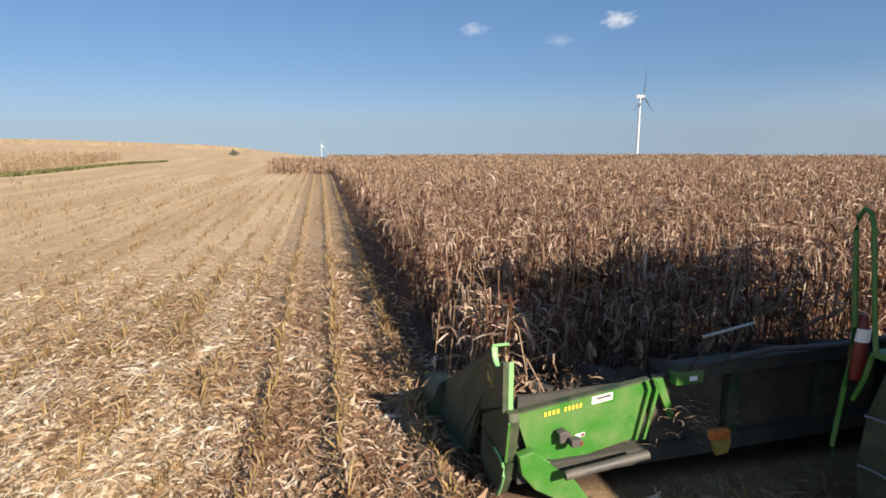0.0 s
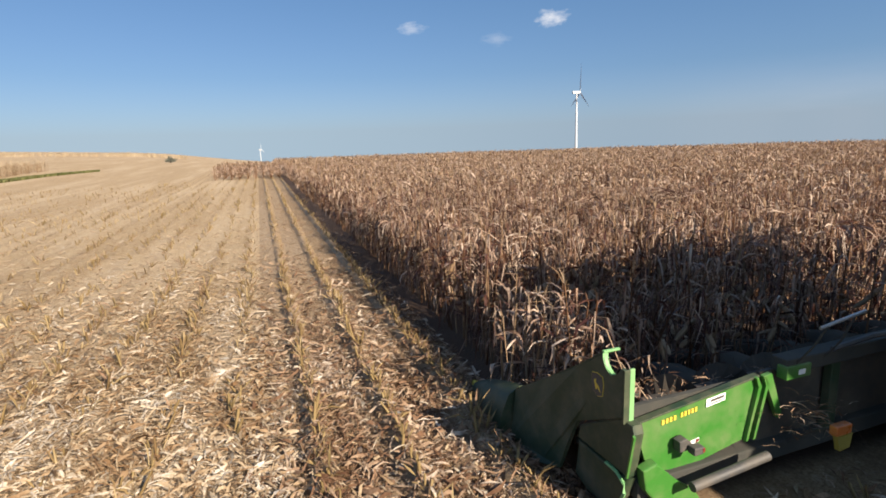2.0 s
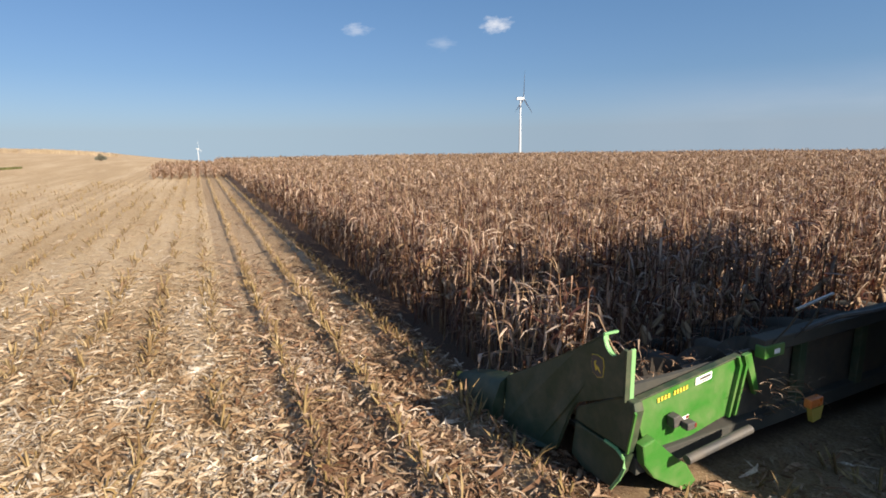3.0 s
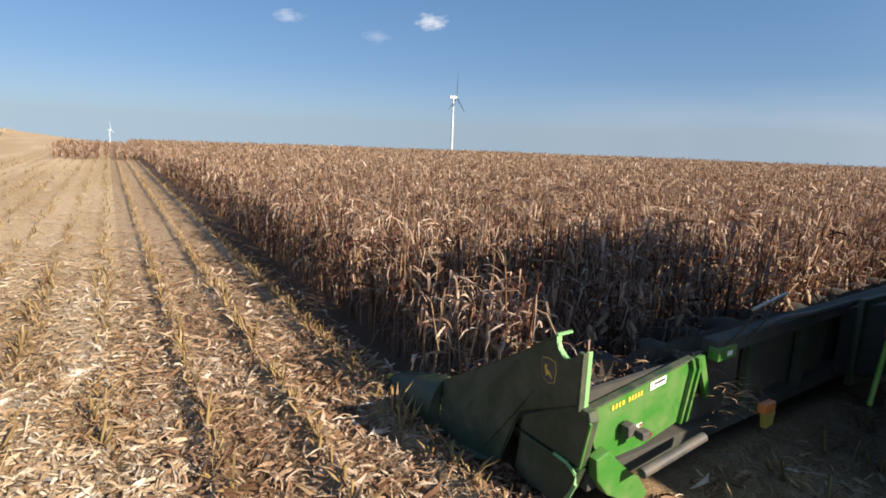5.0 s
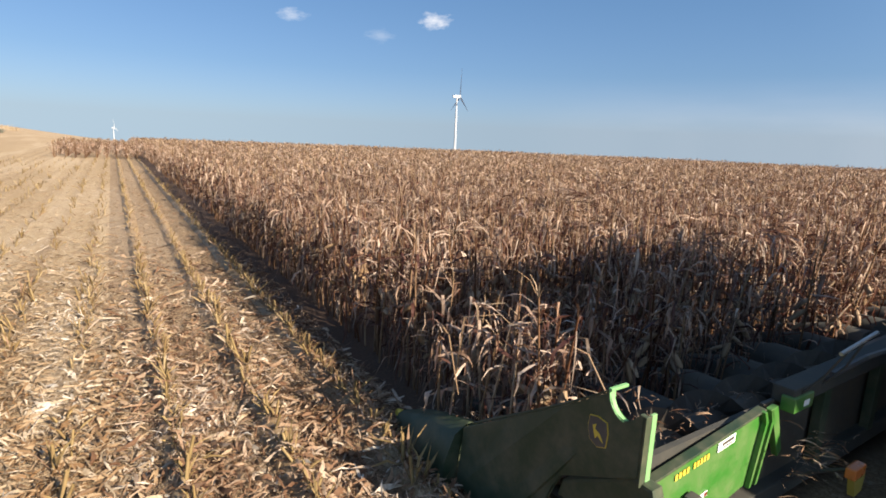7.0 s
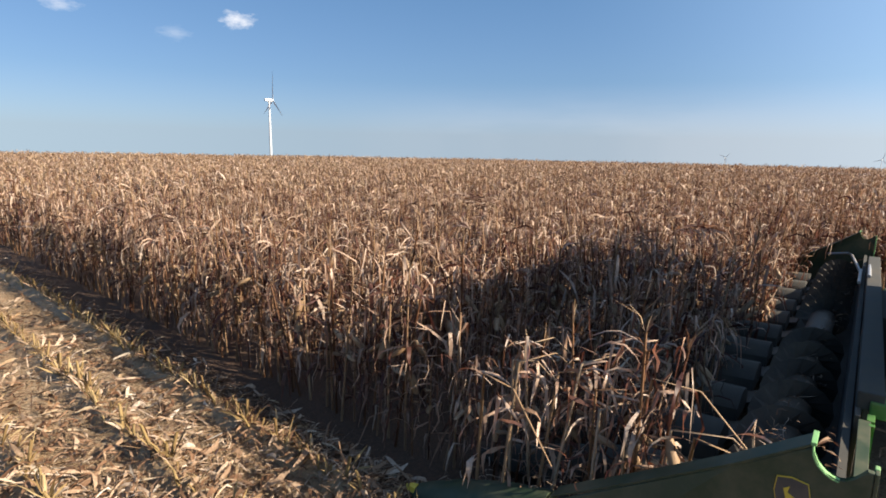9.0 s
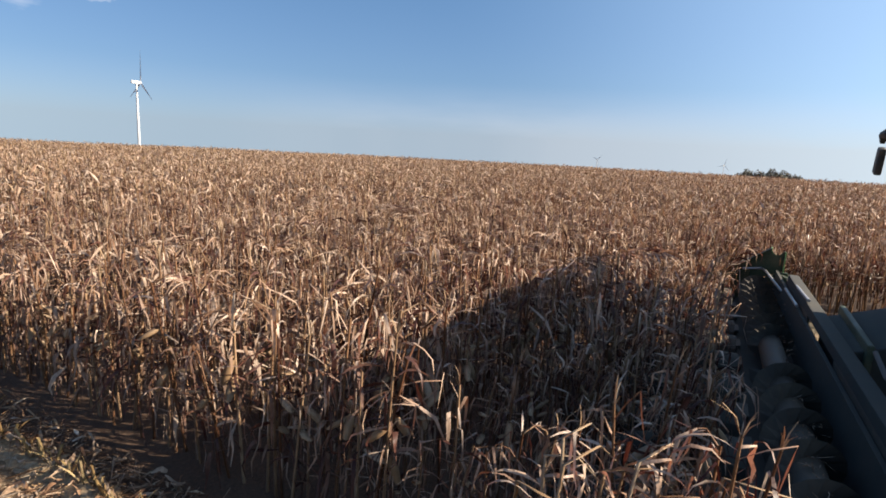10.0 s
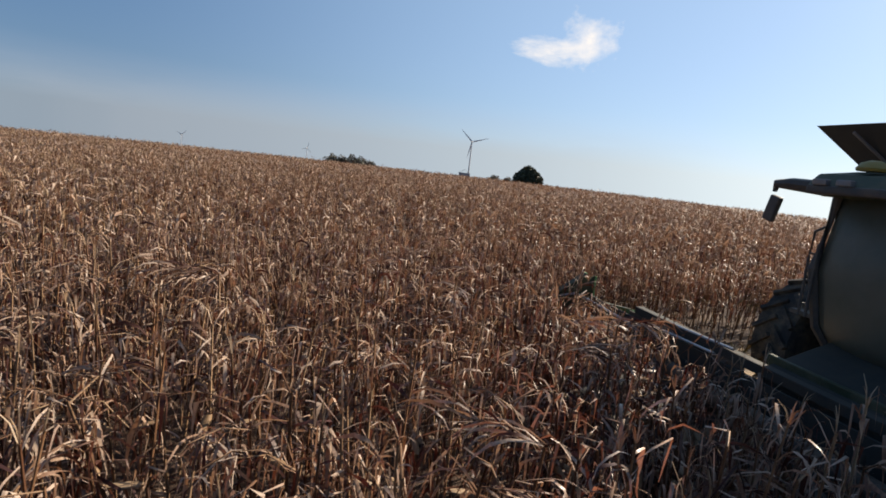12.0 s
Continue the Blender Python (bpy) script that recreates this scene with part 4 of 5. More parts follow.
def build_header():
    h = thing("corn_header", (0, -0.6 * ASKEW, 0), "green twelve-row corn header at the edge of the standing corn", "corn header", rz=HEADER_YAW)
    panel, shield = side_end(h, False)
    side_end(h, True)
    # lettering and stickers as plain shapes
    a = math.atan2(0.145, 1.14)
    def on_panel(x0, x1, dz0, dz1, y=-0.019, t=0.003):
        top = lambda x: 0.81 + (x - 0.11) * math.tan(a)
        return prism([(x0, top(x0) + dz0), (x1, top(x1) + dz0), (x1, top(x1) + dz1), (x0, top(x0) + dz1)], y - t, y, "y")
    for x0, x1, count in ((0.345, 0.485, 4), (0.515, 0.675, 5)):
        step = (x1 - x0) / count
        for k in range(count):
            part("lettering_bar", on_panel(x0 + k * step, x0 + k * step + step * 0.66, -0.085, -0.050), yellow, panel, "yellow bar in place of lettering")
    st = part("sticker", on_panel(0.75, 0.93, -0.085, -0.025), white, panel, "small white sticker with dark bars")
    part("sticker_bar", on_panel(0.79, 0.915, -0.058, -0.037, -0.0225, 0.001), black, st)
    part("sticker_bar", on_panel(0.79, 0.90, -0.075, -0.066, -0.0225, 0.001), black, st)
    ws = part("warning_sticker", prism([(0.62, 0.535), (0.70, 0.547), (0.70, 0.578), (0.62, 0.566)], -0.022, -0.018, "y"), white, panel, "small white and red warning sticker")
    part("sticker_bar", prism([(0.665, 0.545), (0.697, 0.55), (0.697, 0.574), (0.665, 0.569)], -0.0235, -0.0215, "y"), red, ws)
    # badge on the shield
    def badge(s, x):
        out = [(-0.066, 0.078), (-0.01, 0.092), (0.055, 0.082), (0.068, 0.02), (0.06, -0.066), (0.004, -0.088), (-0.056, -0.062), (-0.072, 0.01)]
        return prism([(0.25 - 1.0 * u * s, 1.015 + v * s) for u, v in out], x - 0.003, x + 0.003, "x")
    b = part("badge", badge(1.0, -0.003), yellow, shield, "black shield-shaped badge with a yellow edge")
    part("badge_field", badge(0.95, -0.0055), black, b)
    part("badge_mark", prism([(0.285, 1.045), (0.262, 1.062), (0.268, 1.03), (0.232, 1.012), (0.208, 0.972), (0.226, 0.982), (0.246, 0.998), (0.262, 0.975), (0.274, 1.005)], -0.0115, -0.0085, "x"), yellow, b)
    # work lamp on its bracket
    lamp = part("work_lamp", box((0.51, -0.17, 0.55), (0.60, -0.10, 0.61), 0.012), black, h, "small grey work lamp on a black bracket")
    part("lamp_bracket", prism([(0.44, 0.64), (0.50, 0.655), (0.555, 0.61), (0.53, 0.56), (0.45, 0.555)], -0.10, -0.03, "y", 0.01), black, lamp)
    part("lens", box((0.582, -0.173, 0.565), (0.604, -0.13, 0.60), 0.004), red, lamp, "red lens")
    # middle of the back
    part("top_beam", box((1.46, -0.09, 0.95), (7.68, 0.05, 1.07), 0.012), hood_mat, h, "green square beam across the header, shade and dust in its colour")
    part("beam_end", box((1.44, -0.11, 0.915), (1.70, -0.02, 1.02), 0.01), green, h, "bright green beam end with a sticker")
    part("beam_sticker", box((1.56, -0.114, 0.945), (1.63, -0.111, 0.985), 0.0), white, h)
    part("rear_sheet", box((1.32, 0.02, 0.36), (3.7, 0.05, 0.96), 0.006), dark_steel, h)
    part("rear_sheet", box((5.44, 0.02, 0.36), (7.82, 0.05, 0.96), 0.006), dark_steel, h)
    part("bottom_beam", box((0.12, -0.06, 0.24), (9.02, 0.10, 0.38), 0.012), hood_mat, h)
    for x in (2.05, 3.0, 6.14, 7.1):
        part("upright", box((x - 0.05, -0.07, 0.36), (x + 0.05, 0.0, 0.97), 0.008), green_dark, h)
    part("hose", tube([(1.9, -0.12, 1.1), (2.3, -0.16, 1.16), (2.9, -0.15, 1.12), (3.5, -0.2, 1.15)], 0.022, 6), black, h)
    part("rail_tube", tube([(1.50, -0.28, 1.38), (1.92, -0.31, 1.46)], 0.013, 8), steel, h, "bare steel rail above the beam")
    for x in (1.56, 1.86):
        part("rail_bracket", tube([(x, -0.07, 1.0), (x, -0.2, 1.2), (x, -0.29, 1.375 + 0.19 * (x - 1.5))], 0.008, 6), hood_mat, h)
    part("rail_tube", tube([(5.65, 0.03, 1.10), (7.62, 0.03, 1.02)], 0.02, 8), steel, h, "bare steel rail above the beam")
    part("rail_tube", tube([(5.85, 0.12, 0.97), (7.15, 0.12, 0.93)], 0.02, 8), steel, h, "bare steel rail above the beam")
    part("rail_tube", tube([(9.12, 0.62, 0.84), (9.10, 0.32, 0.89), (8.95, 0.27, 0.88), (7.65, 0.10, 0.78)], 0.022, 8), steel, h, "bent bare steel rail at the end divider")
    mk = part("marker_lamp", box((1.50, -0.47, 0.625), (1.66, -0.41, 0.70), 0.012), amber, h, "orange marker lamp with a yellow reflector")
    part("reflector", prism([(1.52, 0.62), (1.68, 0.62), (1.66, 0.51), (1.56, 0.50)], -0.465, -0.425, "y", 0.004), olive, mk)
    part("marker_arm", tube([(1.58, -0.05, 0.36), (1.58, -0.25, 0.55), (1.58, -0.42, 0.66)], 0.014, 6), black, mk)
    # trough and auger
    part("trough", prism([(0.06, 0.30), (0.06, 0.9), (0.10, 0.9), (0.12, 0.36), (0.75, 0.30), (0.75, 0.26)], 0.16, WIDE - 0.16, "x"), hood_mat, h)
    part("auger", lathe([(0.2, 0.13), (WIDE - 0.2, 0.13)], 16, (0, 0.42, 0.58)), dark_steel, h, "", 40)
    bm = bmesh.new()
    for sgn, x0 in ((1, 0.2), (-1, WIDE - 0.2)):
        prev = None
        for i in range(7 * 16 + 1):
            t = i / 16
            x = x0 + sgn * t * 0.56
            c, s = math.cos(t * 2 * math.pi) , math.sin(t * 2 * math.pi) * sgn
            pair = [bm.verts.new((x, 0.42 + c * r, 0.58 + s * r)) for r in (0.12, 0.27)]
            if prev:
                bm.faces.new((prev[0], prev[1], pair[1], pair[0]))
            prev = pair
    part("flighting", bm, dark_steel, h)
    # row hoods and their noses
    for k in range(1, ROWS_ON_HEADER):
        x = k * ROW
        bm = bmesh.new()
        rings = []
        for y, w, zt, zb in ((0.78, 0.24, 0.56, 0.36), (1.15, 0.22, 0.56, 0.30), (1.6, 0.15, 0.42, 0.16), (2.1, 0.08, 0.24, 0.05), (2.42, 0.025, 0.08, 0.03)):
            rings.append([bm.verts.new((x + u * w, y, zb + (zt - zb) * v)) for u, v in ((-1, 0), (-0.95, 0.55), (-0.5, 0.92), (0, 1), (0.5, 0.92), (0.95, 0.55), (1, 0))])
        for p, q in zip(rings, rings[1:]):
            for i in range(6):
                bm.faces.new((p[i], p[i + 1], q[i + 1], q[i]))
            bm.faces.new((p[6], p[0], q[0], q[6]))
        bm.faces.new(rings[0])
        bm.faces.new(rings[-1][::-1])
        part("row_hood", bm, hood_mat, h, "", 40)
    for k in range(ROWS_ON_HEADER):
        x = (k + 0.5) * ROW
        part("deck_plate", prism([(0.7, 0.34), (1.75, 0.12), (1.75, 0.16), (0.7, 0.39)], x - 0.16, x + 0.16, "x"), dark_steel, h)
    return h


build_header()


def build_trash():
    """Broken leaves and stalks lying on the header."""
    n = 460
    zone = rng.random(n)
    x = np.where(zone < 0.2, rng.normal(1.55, 0.16, n), rng.uniform(0.2, 9.0, n))
    y = np.where(zone < 0.2, rng.normal(-0.22, 0.09, n), rng.uniform(0.33, 0.51, n))
    z = np.where(zone < 0.2, rng.uniform(0.50, 0.80, n), rng.uniform(0.69, 0.73, n))
    on_nose = zone > 0.86                      # some lies along the snout of the end divider
    y = np.where(on_nose, rng.uniform(1.2, 2.4, n), y)
    x = np.where(on_nose, rng.uniform(-0.05, 0.3, n), x)
    z = np.where(on_nose, 0.49 - (y - 1.46) * 0.38 + rng.uniform(-0.05, 0.03, n), z)
    heap = (zone > 0.2) & (zone < 0.36)       # a heap behind the upright at the end of the trough
    x = np.where(heap, rng.uniform(0.14, 0.95, n), x)
    y = np.where(heap, rng.uniform(0.10, 0.55, n), y)
    z = np.where(heap, rng.uniform(0.72, 1.02, n), z)
    tem = [flake_template(rng, 3) for _ in range(10)]
    s = rng.uniform(0.45, 0.85, n)
    scatter("corn_trash", tem, rng.integers(0, 10, n), np.stack([x, y, z], -1), rng.uniform(0, 6.28, n), np.stack([s * np.where(zone < 0.2, 1.7, 1), s * np.where(zone < 0.2, 0.4, 1), s], -1), rng.normal(0, 0.6, (n, 2)),
            [mulch_mat], "broken dry corn leaves lying on the header", "litter")


build_trash()


# ---- combine ----
def wheel(parent, x, y, r, w):
    tyre = part("tyre", lathe([(x - w / 2, r * 0.55), (x - w / 2, r * 0.86), (x - w * 0.42, r * 0.95), (x + w * 0.42, r * 0.95), (x + w / 2, r * 0.86), (x + w / 2, r * 0.55)], 40, (0, y, r)), rubber, parent, "black lugged tractor tyre", 35)
    for k in range(22):
        for sgn in (-1, 1):
            a = (k + (0.5 if sgn > 0 else 0)) * 2 * math.pi / 22
            m = Matrix.Translation((x + sgn * w * 0.22, y, r)) @ Matrix.Rotation(a, 4, "X") @ Matrix.Rotation(sgn * 0.6, 4, "Z")
            bm = box((-w * 0.27, -0.03, -0.03), (w * 0.27, 0.03, 0.04), 0.006)
            bmesh.ops.transform(bm, matrix=Matrix.Translation((x + sgn * w * 0.22, y, r)) @ Matrix.Rotation(a, 4, "X") @ Matrix.Translation((0, 0, r * 0.96)) @ Matrix.Rotation(sgn * 0.7, 4, "Z"), verts=bm.verts)
            part("lug", bm, rubber, tyre)
    part("rim", lathe([(x - w * 0.3, r * 0.5), (x - w * 0.3, r * 0.57), (x + w * 0.3, r * 0.57), (x + w * 0.3, r * 0.5), (x + w * 0.1, r * 0.3), (x - w * 0.1, r * 0.3)], 28, (0, y, r)), yellow, parent, "yellow wheel rim", 35)


def glass_material():
    m, t, b = nodes_of("tinted_glass")
    film = noise_fac(t, 2.5, 5, 0.6)           # dust on the panes; haze in the air is put into this colour too
    t.links.new(ramp(t, film, [(0.3, (0.12, 0.13, 0.105)), (0.8, (0.20, 0.20, 0.16))]), b.inputs["Base Color"])
    b.inputs["Transmission Weight"].default_value = 0.35
    b.inputs["Roughness"].default_value = 0.45
    b.inputs["Specular IOR Level"].default_value = 0.3
    b.inputs["IOR"].default_value = 1.45
    return m


glass = glass_material()


tank_mat = paint("tank_sheet", (0.034, 0.036, 0.036), 0.6, 0, 0.02)


def build_combine():
    cx = WIDE / 2
    c = thing("combine_harvester", (0, 0, 0), "large green combine harvester with glazed cab behind the header", "combine harvester")
    part("feeder_house", prism([(0.08, 0.28), (0.08, 1.0), (-1.9, 1.75), (-2.2, 1.1)], cx - 0.75, cx + 0.75, "x", 0.02), hood_mat, c)
    part("front_frame", box((cx - 0.85, -0.14, 0.25), (cx + 0.85, -0.08, 1.15), 0.02), green_dark, c)
    for sgn in (-1, 1):
        wheel(c, cx + sgn * 1.72, -1.9, 1.0, 0.70)
        wheel(c, cx + sgn * 1.35, -6.1, 0.62, 0.45)
    part("axle", tube([(cx - 1.5, -1.9, 1.0), (cx + 1.5, -1.9, 1.0)], 0.16, 12), green_dark, c)
    part("rear_axle", tube([(cx - 1.3, -6.1, 0.62), (cx + 1.3, -6.1, 0.62)], 0.10, 12), green_dark, c)
    part("body", prism([(-2.4, 1.0), (-2.4, 3.35), (-7.2, 3.2), (-8.0, 2.6), (-8.1, 1.4), (-6.8, 0.95)], cx - 1.45, cx + 1.45, "x", 0.06), green, c)
    for sgn in (-1, 1):
        x = cx + sgn * 1.47
        part("side_shield", box((min(x, x + sgn * 0.06), -6.9, 1.15), (max(x, x + sgn * 0.06), -2.7, 3.0), 0.03), green, c)
        part("stripe", box((min(x + sgn * 0.055, x + sgn * 0.066), -6.7, 2.3), (max(x + sgn * 0.055, x + sgn * 0.066), -2.9, 2.42), 0.002), yellow, c)
    # grain tank extension, flared
    bm = bmesh.new()
    lo = [(-1.4, -1.75), (1.3, -1.75), (1.3, -3.9), (-1.4, -3.9)]
    # left side flared further, unseen, only to widen the shadow on the corn
    hi = [(-2.14, -1.12), (1.85, -1.12), (1.85, -3.95), (-2.14, -3.95)]
    ra = [bm.verts.new((cx + u, v, 3.3)) for u, v in lo]
    rb = [bm.verts.new((cx + u, v, 4.02)) for u, v in hi]
    rc = [bm.verts.new((cx + u * 0.97, v * 0.99 - 0.02, 4.02)) for u, v in hi]
    rd = [bm.verts.new((cx + u * 0.95, v * 0.99 - 0.03, 3.32)) for u, v in lo]
    for i in range(4):
        j = (i + 1) % 4
        bm.faces.new((ra[i], ra[j], rb[j], rb[i]))
        bm.faces.new((rb[i], rb[j], rc[j], rc[i]))
        bm.faces.new((rc[i], rc[j], rd[j], rd[i]))
    bm.faces.new(rd[::-1])
    part("grain_tank", bm, tank_mat, c, "flared black grain tank extension")
    for sgn in (-1, 1):
        part("tank_strut", tube([(cx + sgn * 1.0, -1.70, 3.40), (cx + sgn * 1.3, -1.12, 3.92)], 0.02, 6), grey_metal, c)
    part("unloading_auger", tube([(cx - 0.9, -4.3, 3.3), (cx - 0.95, -5.0, 3.42), (cx - 0.9, -8.6, 3.5)], 0.2, 14), green, c, "", 40)
    # added dark sheet over the body front, darkening it behind the cab
    part("bulkhead", box((cx - 1.44, -2.40, 0.95), (cx + 1.44, -2.385, 3.3), 0.0), black, c)
    # cab
    cab = part("cab_base", prism([(-1.02, 1.05), (-1.02, 1.11), (-1.2, 1.16), (-2.35, 1.25), (-2.35, 1.0)], cx - 0.82, cx + 0.82, "x", 0.01), black, c)
    part("cab_floor", box((cx - 0.93, -2.35, 1.3), (cx + 0.93, -1.05, 1.45), 0.04), black, c)
    for sgn in (-1, 1):
        part("front_pillar", tube([(cx + sgn * 0.80, -1.03, 1.12), (cx + sgn * 0.93, -0.79, 1.5), (cx + sgn * 1.0, -0.64, 2.2), (cx + sgn * 0.98, -0.76, 3.1)], 0.065, 8), black, c)
        part("rear_pillar", box((cx + sgn * 0.97 - 0.06, -2.35, 1.45), (cx + sgn * 0.97 + 0.06, -2.2, 3.1), 0.02), black, c)
        part("side_glass", prism([(-0.80, 1.5), (-0.70, 2.2), (-0.80, 3.08), (-2.22, 3.08), (-2.22, 1.5)], cx + sgn * 0.965, cx + sgn * 0.975, "x"), glass, c, "tinted side window")
    bm = bmesh.new()
    prev = None
    for i in range(13):
        u = -1 + 2 * i / 12
        bow = 0.16 * (1 - u * u)
        col = [bm.verts.new((cx + u * w, yy + bow, zz)) for w, yy, zz in ((0.78, -1.02, 1.12), (0.90, -0.78, 1.52), (0.97, -0.66, 2.2), (0.95, -0.78, 3.1))]
        if prev:
            for a in range(3):
                bm.faces.new((prev[a], col[a], col[a + 1], prev[a + 1]))
        prev = col
    ws = part("windshield", bm, glass, c, "bowed tinted windscreen", 60)
    ws.modifiers.new("thick", "SOLIDIFY").thickness = 0.008
    part("rear_wall", box((cx - 0.95, -2.38, 1.45), (cx + 0.95, -2.3, 3.1), 0.02), black, c)
    # roof in the darker green, which stands in for its shade
    roof = part("roof", prism([(-0.32, 3.12), (-0.28, 3.2), (-0.42, 3.34), (-1.0, 3.42), (-2.3, 3.40), (-2.45, 3.15), (-2.4, 3.1), (-0.5, 3.08)], cx - 1.02, cx + 1.02, "x", 0.05), green_dark, c, "green cab roof with a dark front visor")
    part("visor", box((cx - 0.98, -0.46, 3.1), (cx + 0.98, -0.24, 3.2), 0.03), black, roof)
    for dx in (-0.8, -0.5, 0.5, 0.8):
        part("roof_lamp", box((cx + dx - 0.09, -0.30, 3.2), (cx + dx + 0.09, -0.22, 3.27), 0.015), grey_metal, roof, "grey roof work lamp")
    part("beacon", lathe([(3.40, 0.06), (3.41, 0.07), (3.50, 0.06), (3.53, 0.03)], 12, (cx + 0.75, -1.5, 0), "z"), amber, roof, "amber beacon")
    for sgn in (-1, 1):
        my = -0.30 if sgn > 0 else -0.85
        arm = part("mirror_arm", tube([(cx + sgn * 0.9, -0.48, 3.17), (cx + sgn * 1.25, my - 0.02, 3.19), (cx + sgn * 1.46, my, 3.18), (cx + sgn * 1.47, my, 3.08)], [0.09, 0.075, 0.055, 0.025], 8), black, c, "", 40)
        part("mirror", box((-0.08, -0.04, -0.165), (0.08, 0.04, 0.165), 0.03, Matrix.Translation((cx + sgn * 1.45, my, 2.87)) @ Matrix.Rotation(-0.25, 4, "Y")), black, arm, "black wing mirror")
    part("seat", prism([(-1.3, 1.5), (-1.3, 1.95), (-1.65, 2.0), (-1.75, 2.7), (-1.9, 2.72), (-1.85, 1.5)], cx - 0.27, cx + 0.27, "x", 0.05), black, c)
    part("steering_column", tube([(cx, -0.75, 1.5), (cx, -0.95, 2.05)], 0.05, 10), black, c)
    part("steering_wheel", lathe([(0.0, 0.18), (0.015, 0.2), (0.03, 0.18)], 20, (cx, -1.0, 2.08), "z"), black, c)
    # walkway, ladder and rails
    for sgn in (-1, 1):
        part("walkway", box((min(cx + sgn * 0.98, cx + sgn * 1.5), -2.4, 1.52), (max(cx + sgn * 0.98, cx + sgn * 1.5), -0.95, 1.58), 0.01), black, c)
    # right handrail
    for z in (1.75, 2.05, 2.38):
        part("rung", tube([(cx + 0.95, -0.60, z), (cx + 1.07, -0.62, z)], 0.014, 6), black, c)
    part("handrail", tube([(cx + 1.04, -0.60, 1.6), (cx + 1.08, -0.62, 2.3), (cx + 1.06, -0.61, 2.65), (cx + 0.98, -0.66, 2.72)], 0.018, 8), black, c)
    part("handrail", tube([(cx + 0.94, -0.60, 1.6), (cx + 0.96, -0.60, 2.5)], 0.018, 8), black, c)
    # left ladder, rail and side panels
    lx = 2.15
    part("ladder_rail", tube([(lx, -0.85, 0.69), (lx, -0.83, 0.74), (lx, -0.86, 1.2), (lx, -0.87, 1.62), (lx, -0.79, 2.25), (lx, -0.795, 2.34), (lx, -0.83, 2.395), (lx, -0.875, 2.37), (lx, -0.905, 2.28), (lx, -0.985, 1.75), (lx, -1.03, 1.5)], 0.0165, 10), green, c, "bent green ladder handrail", 50)
    part("ladder_bar", tube([(lx + 0.02, -1.0, 1.48), (lx + 0.02, -0.97, 1.3), (lx + 0.02, -0.91, 1.12)], 0.016, 8), green, c)
    part("step_side", prism([(-0.99, 0.35), (-0.97, 0.7), (-0.99, 1.05), (-1.06, 1.40), (-1.25, 1.50), (-1.35, 1.50), (-1.35, 0.35)], lx + 0.06, lx + 0.34, "x", 0.03), green_dark, c, "dark green ladder side panel")
    for z in (0.70, 1.055):
        part("step_edge", tube([(lx + 0.05, -0.985, z - 0.02), (lx + 0.05, -1.1, z), (lx + 0.05, -1.3, z)], 0.010, 6), grey_metal, c)
    part("rail_foot", box((lx - 0.02, -1.16, 1.47), (lx + 0.2, -1.02, 1.52), 0.01), green, c)
    part("ladder_mount", box((lx + 0.4, -1.45, 0.6), (2.95, -1.02, 1.3), 0.03), hood_mat, c)
    ext = part("fire_extinguisher", lathe([(1.25, 0.045), (1.27, 0.052), (1.60, 0.052), (1.65, 0.028), (1.70, 0.025)], 16, (lx + 0.06, -0.87, 0), "z"), red, c, "red fire extinguisher with a white label", 40)
    part("extinguisher_label", lathe([(1.52, 0.0535), (1.61, 0.0535)], 16, (lx + 0.06, -0.87, 0), "z"), white, ext)
    # satellite receiver on the roof
    part("receiver", lathe([(3.40, 0.16), (3.43, 0.17), (3.49, 0.13), (3.52, 0.05)], 20, (cx + 0.52, -0.62, 0), "z"), olive, c, "yellowish domed satellite receiver", 40)
    return c


build_combine()


# ---- wind turbines ----
turbine_white = paint("turbine_coat", (0.50, 0.52, 0.54), 0.5, 0, 0.03)


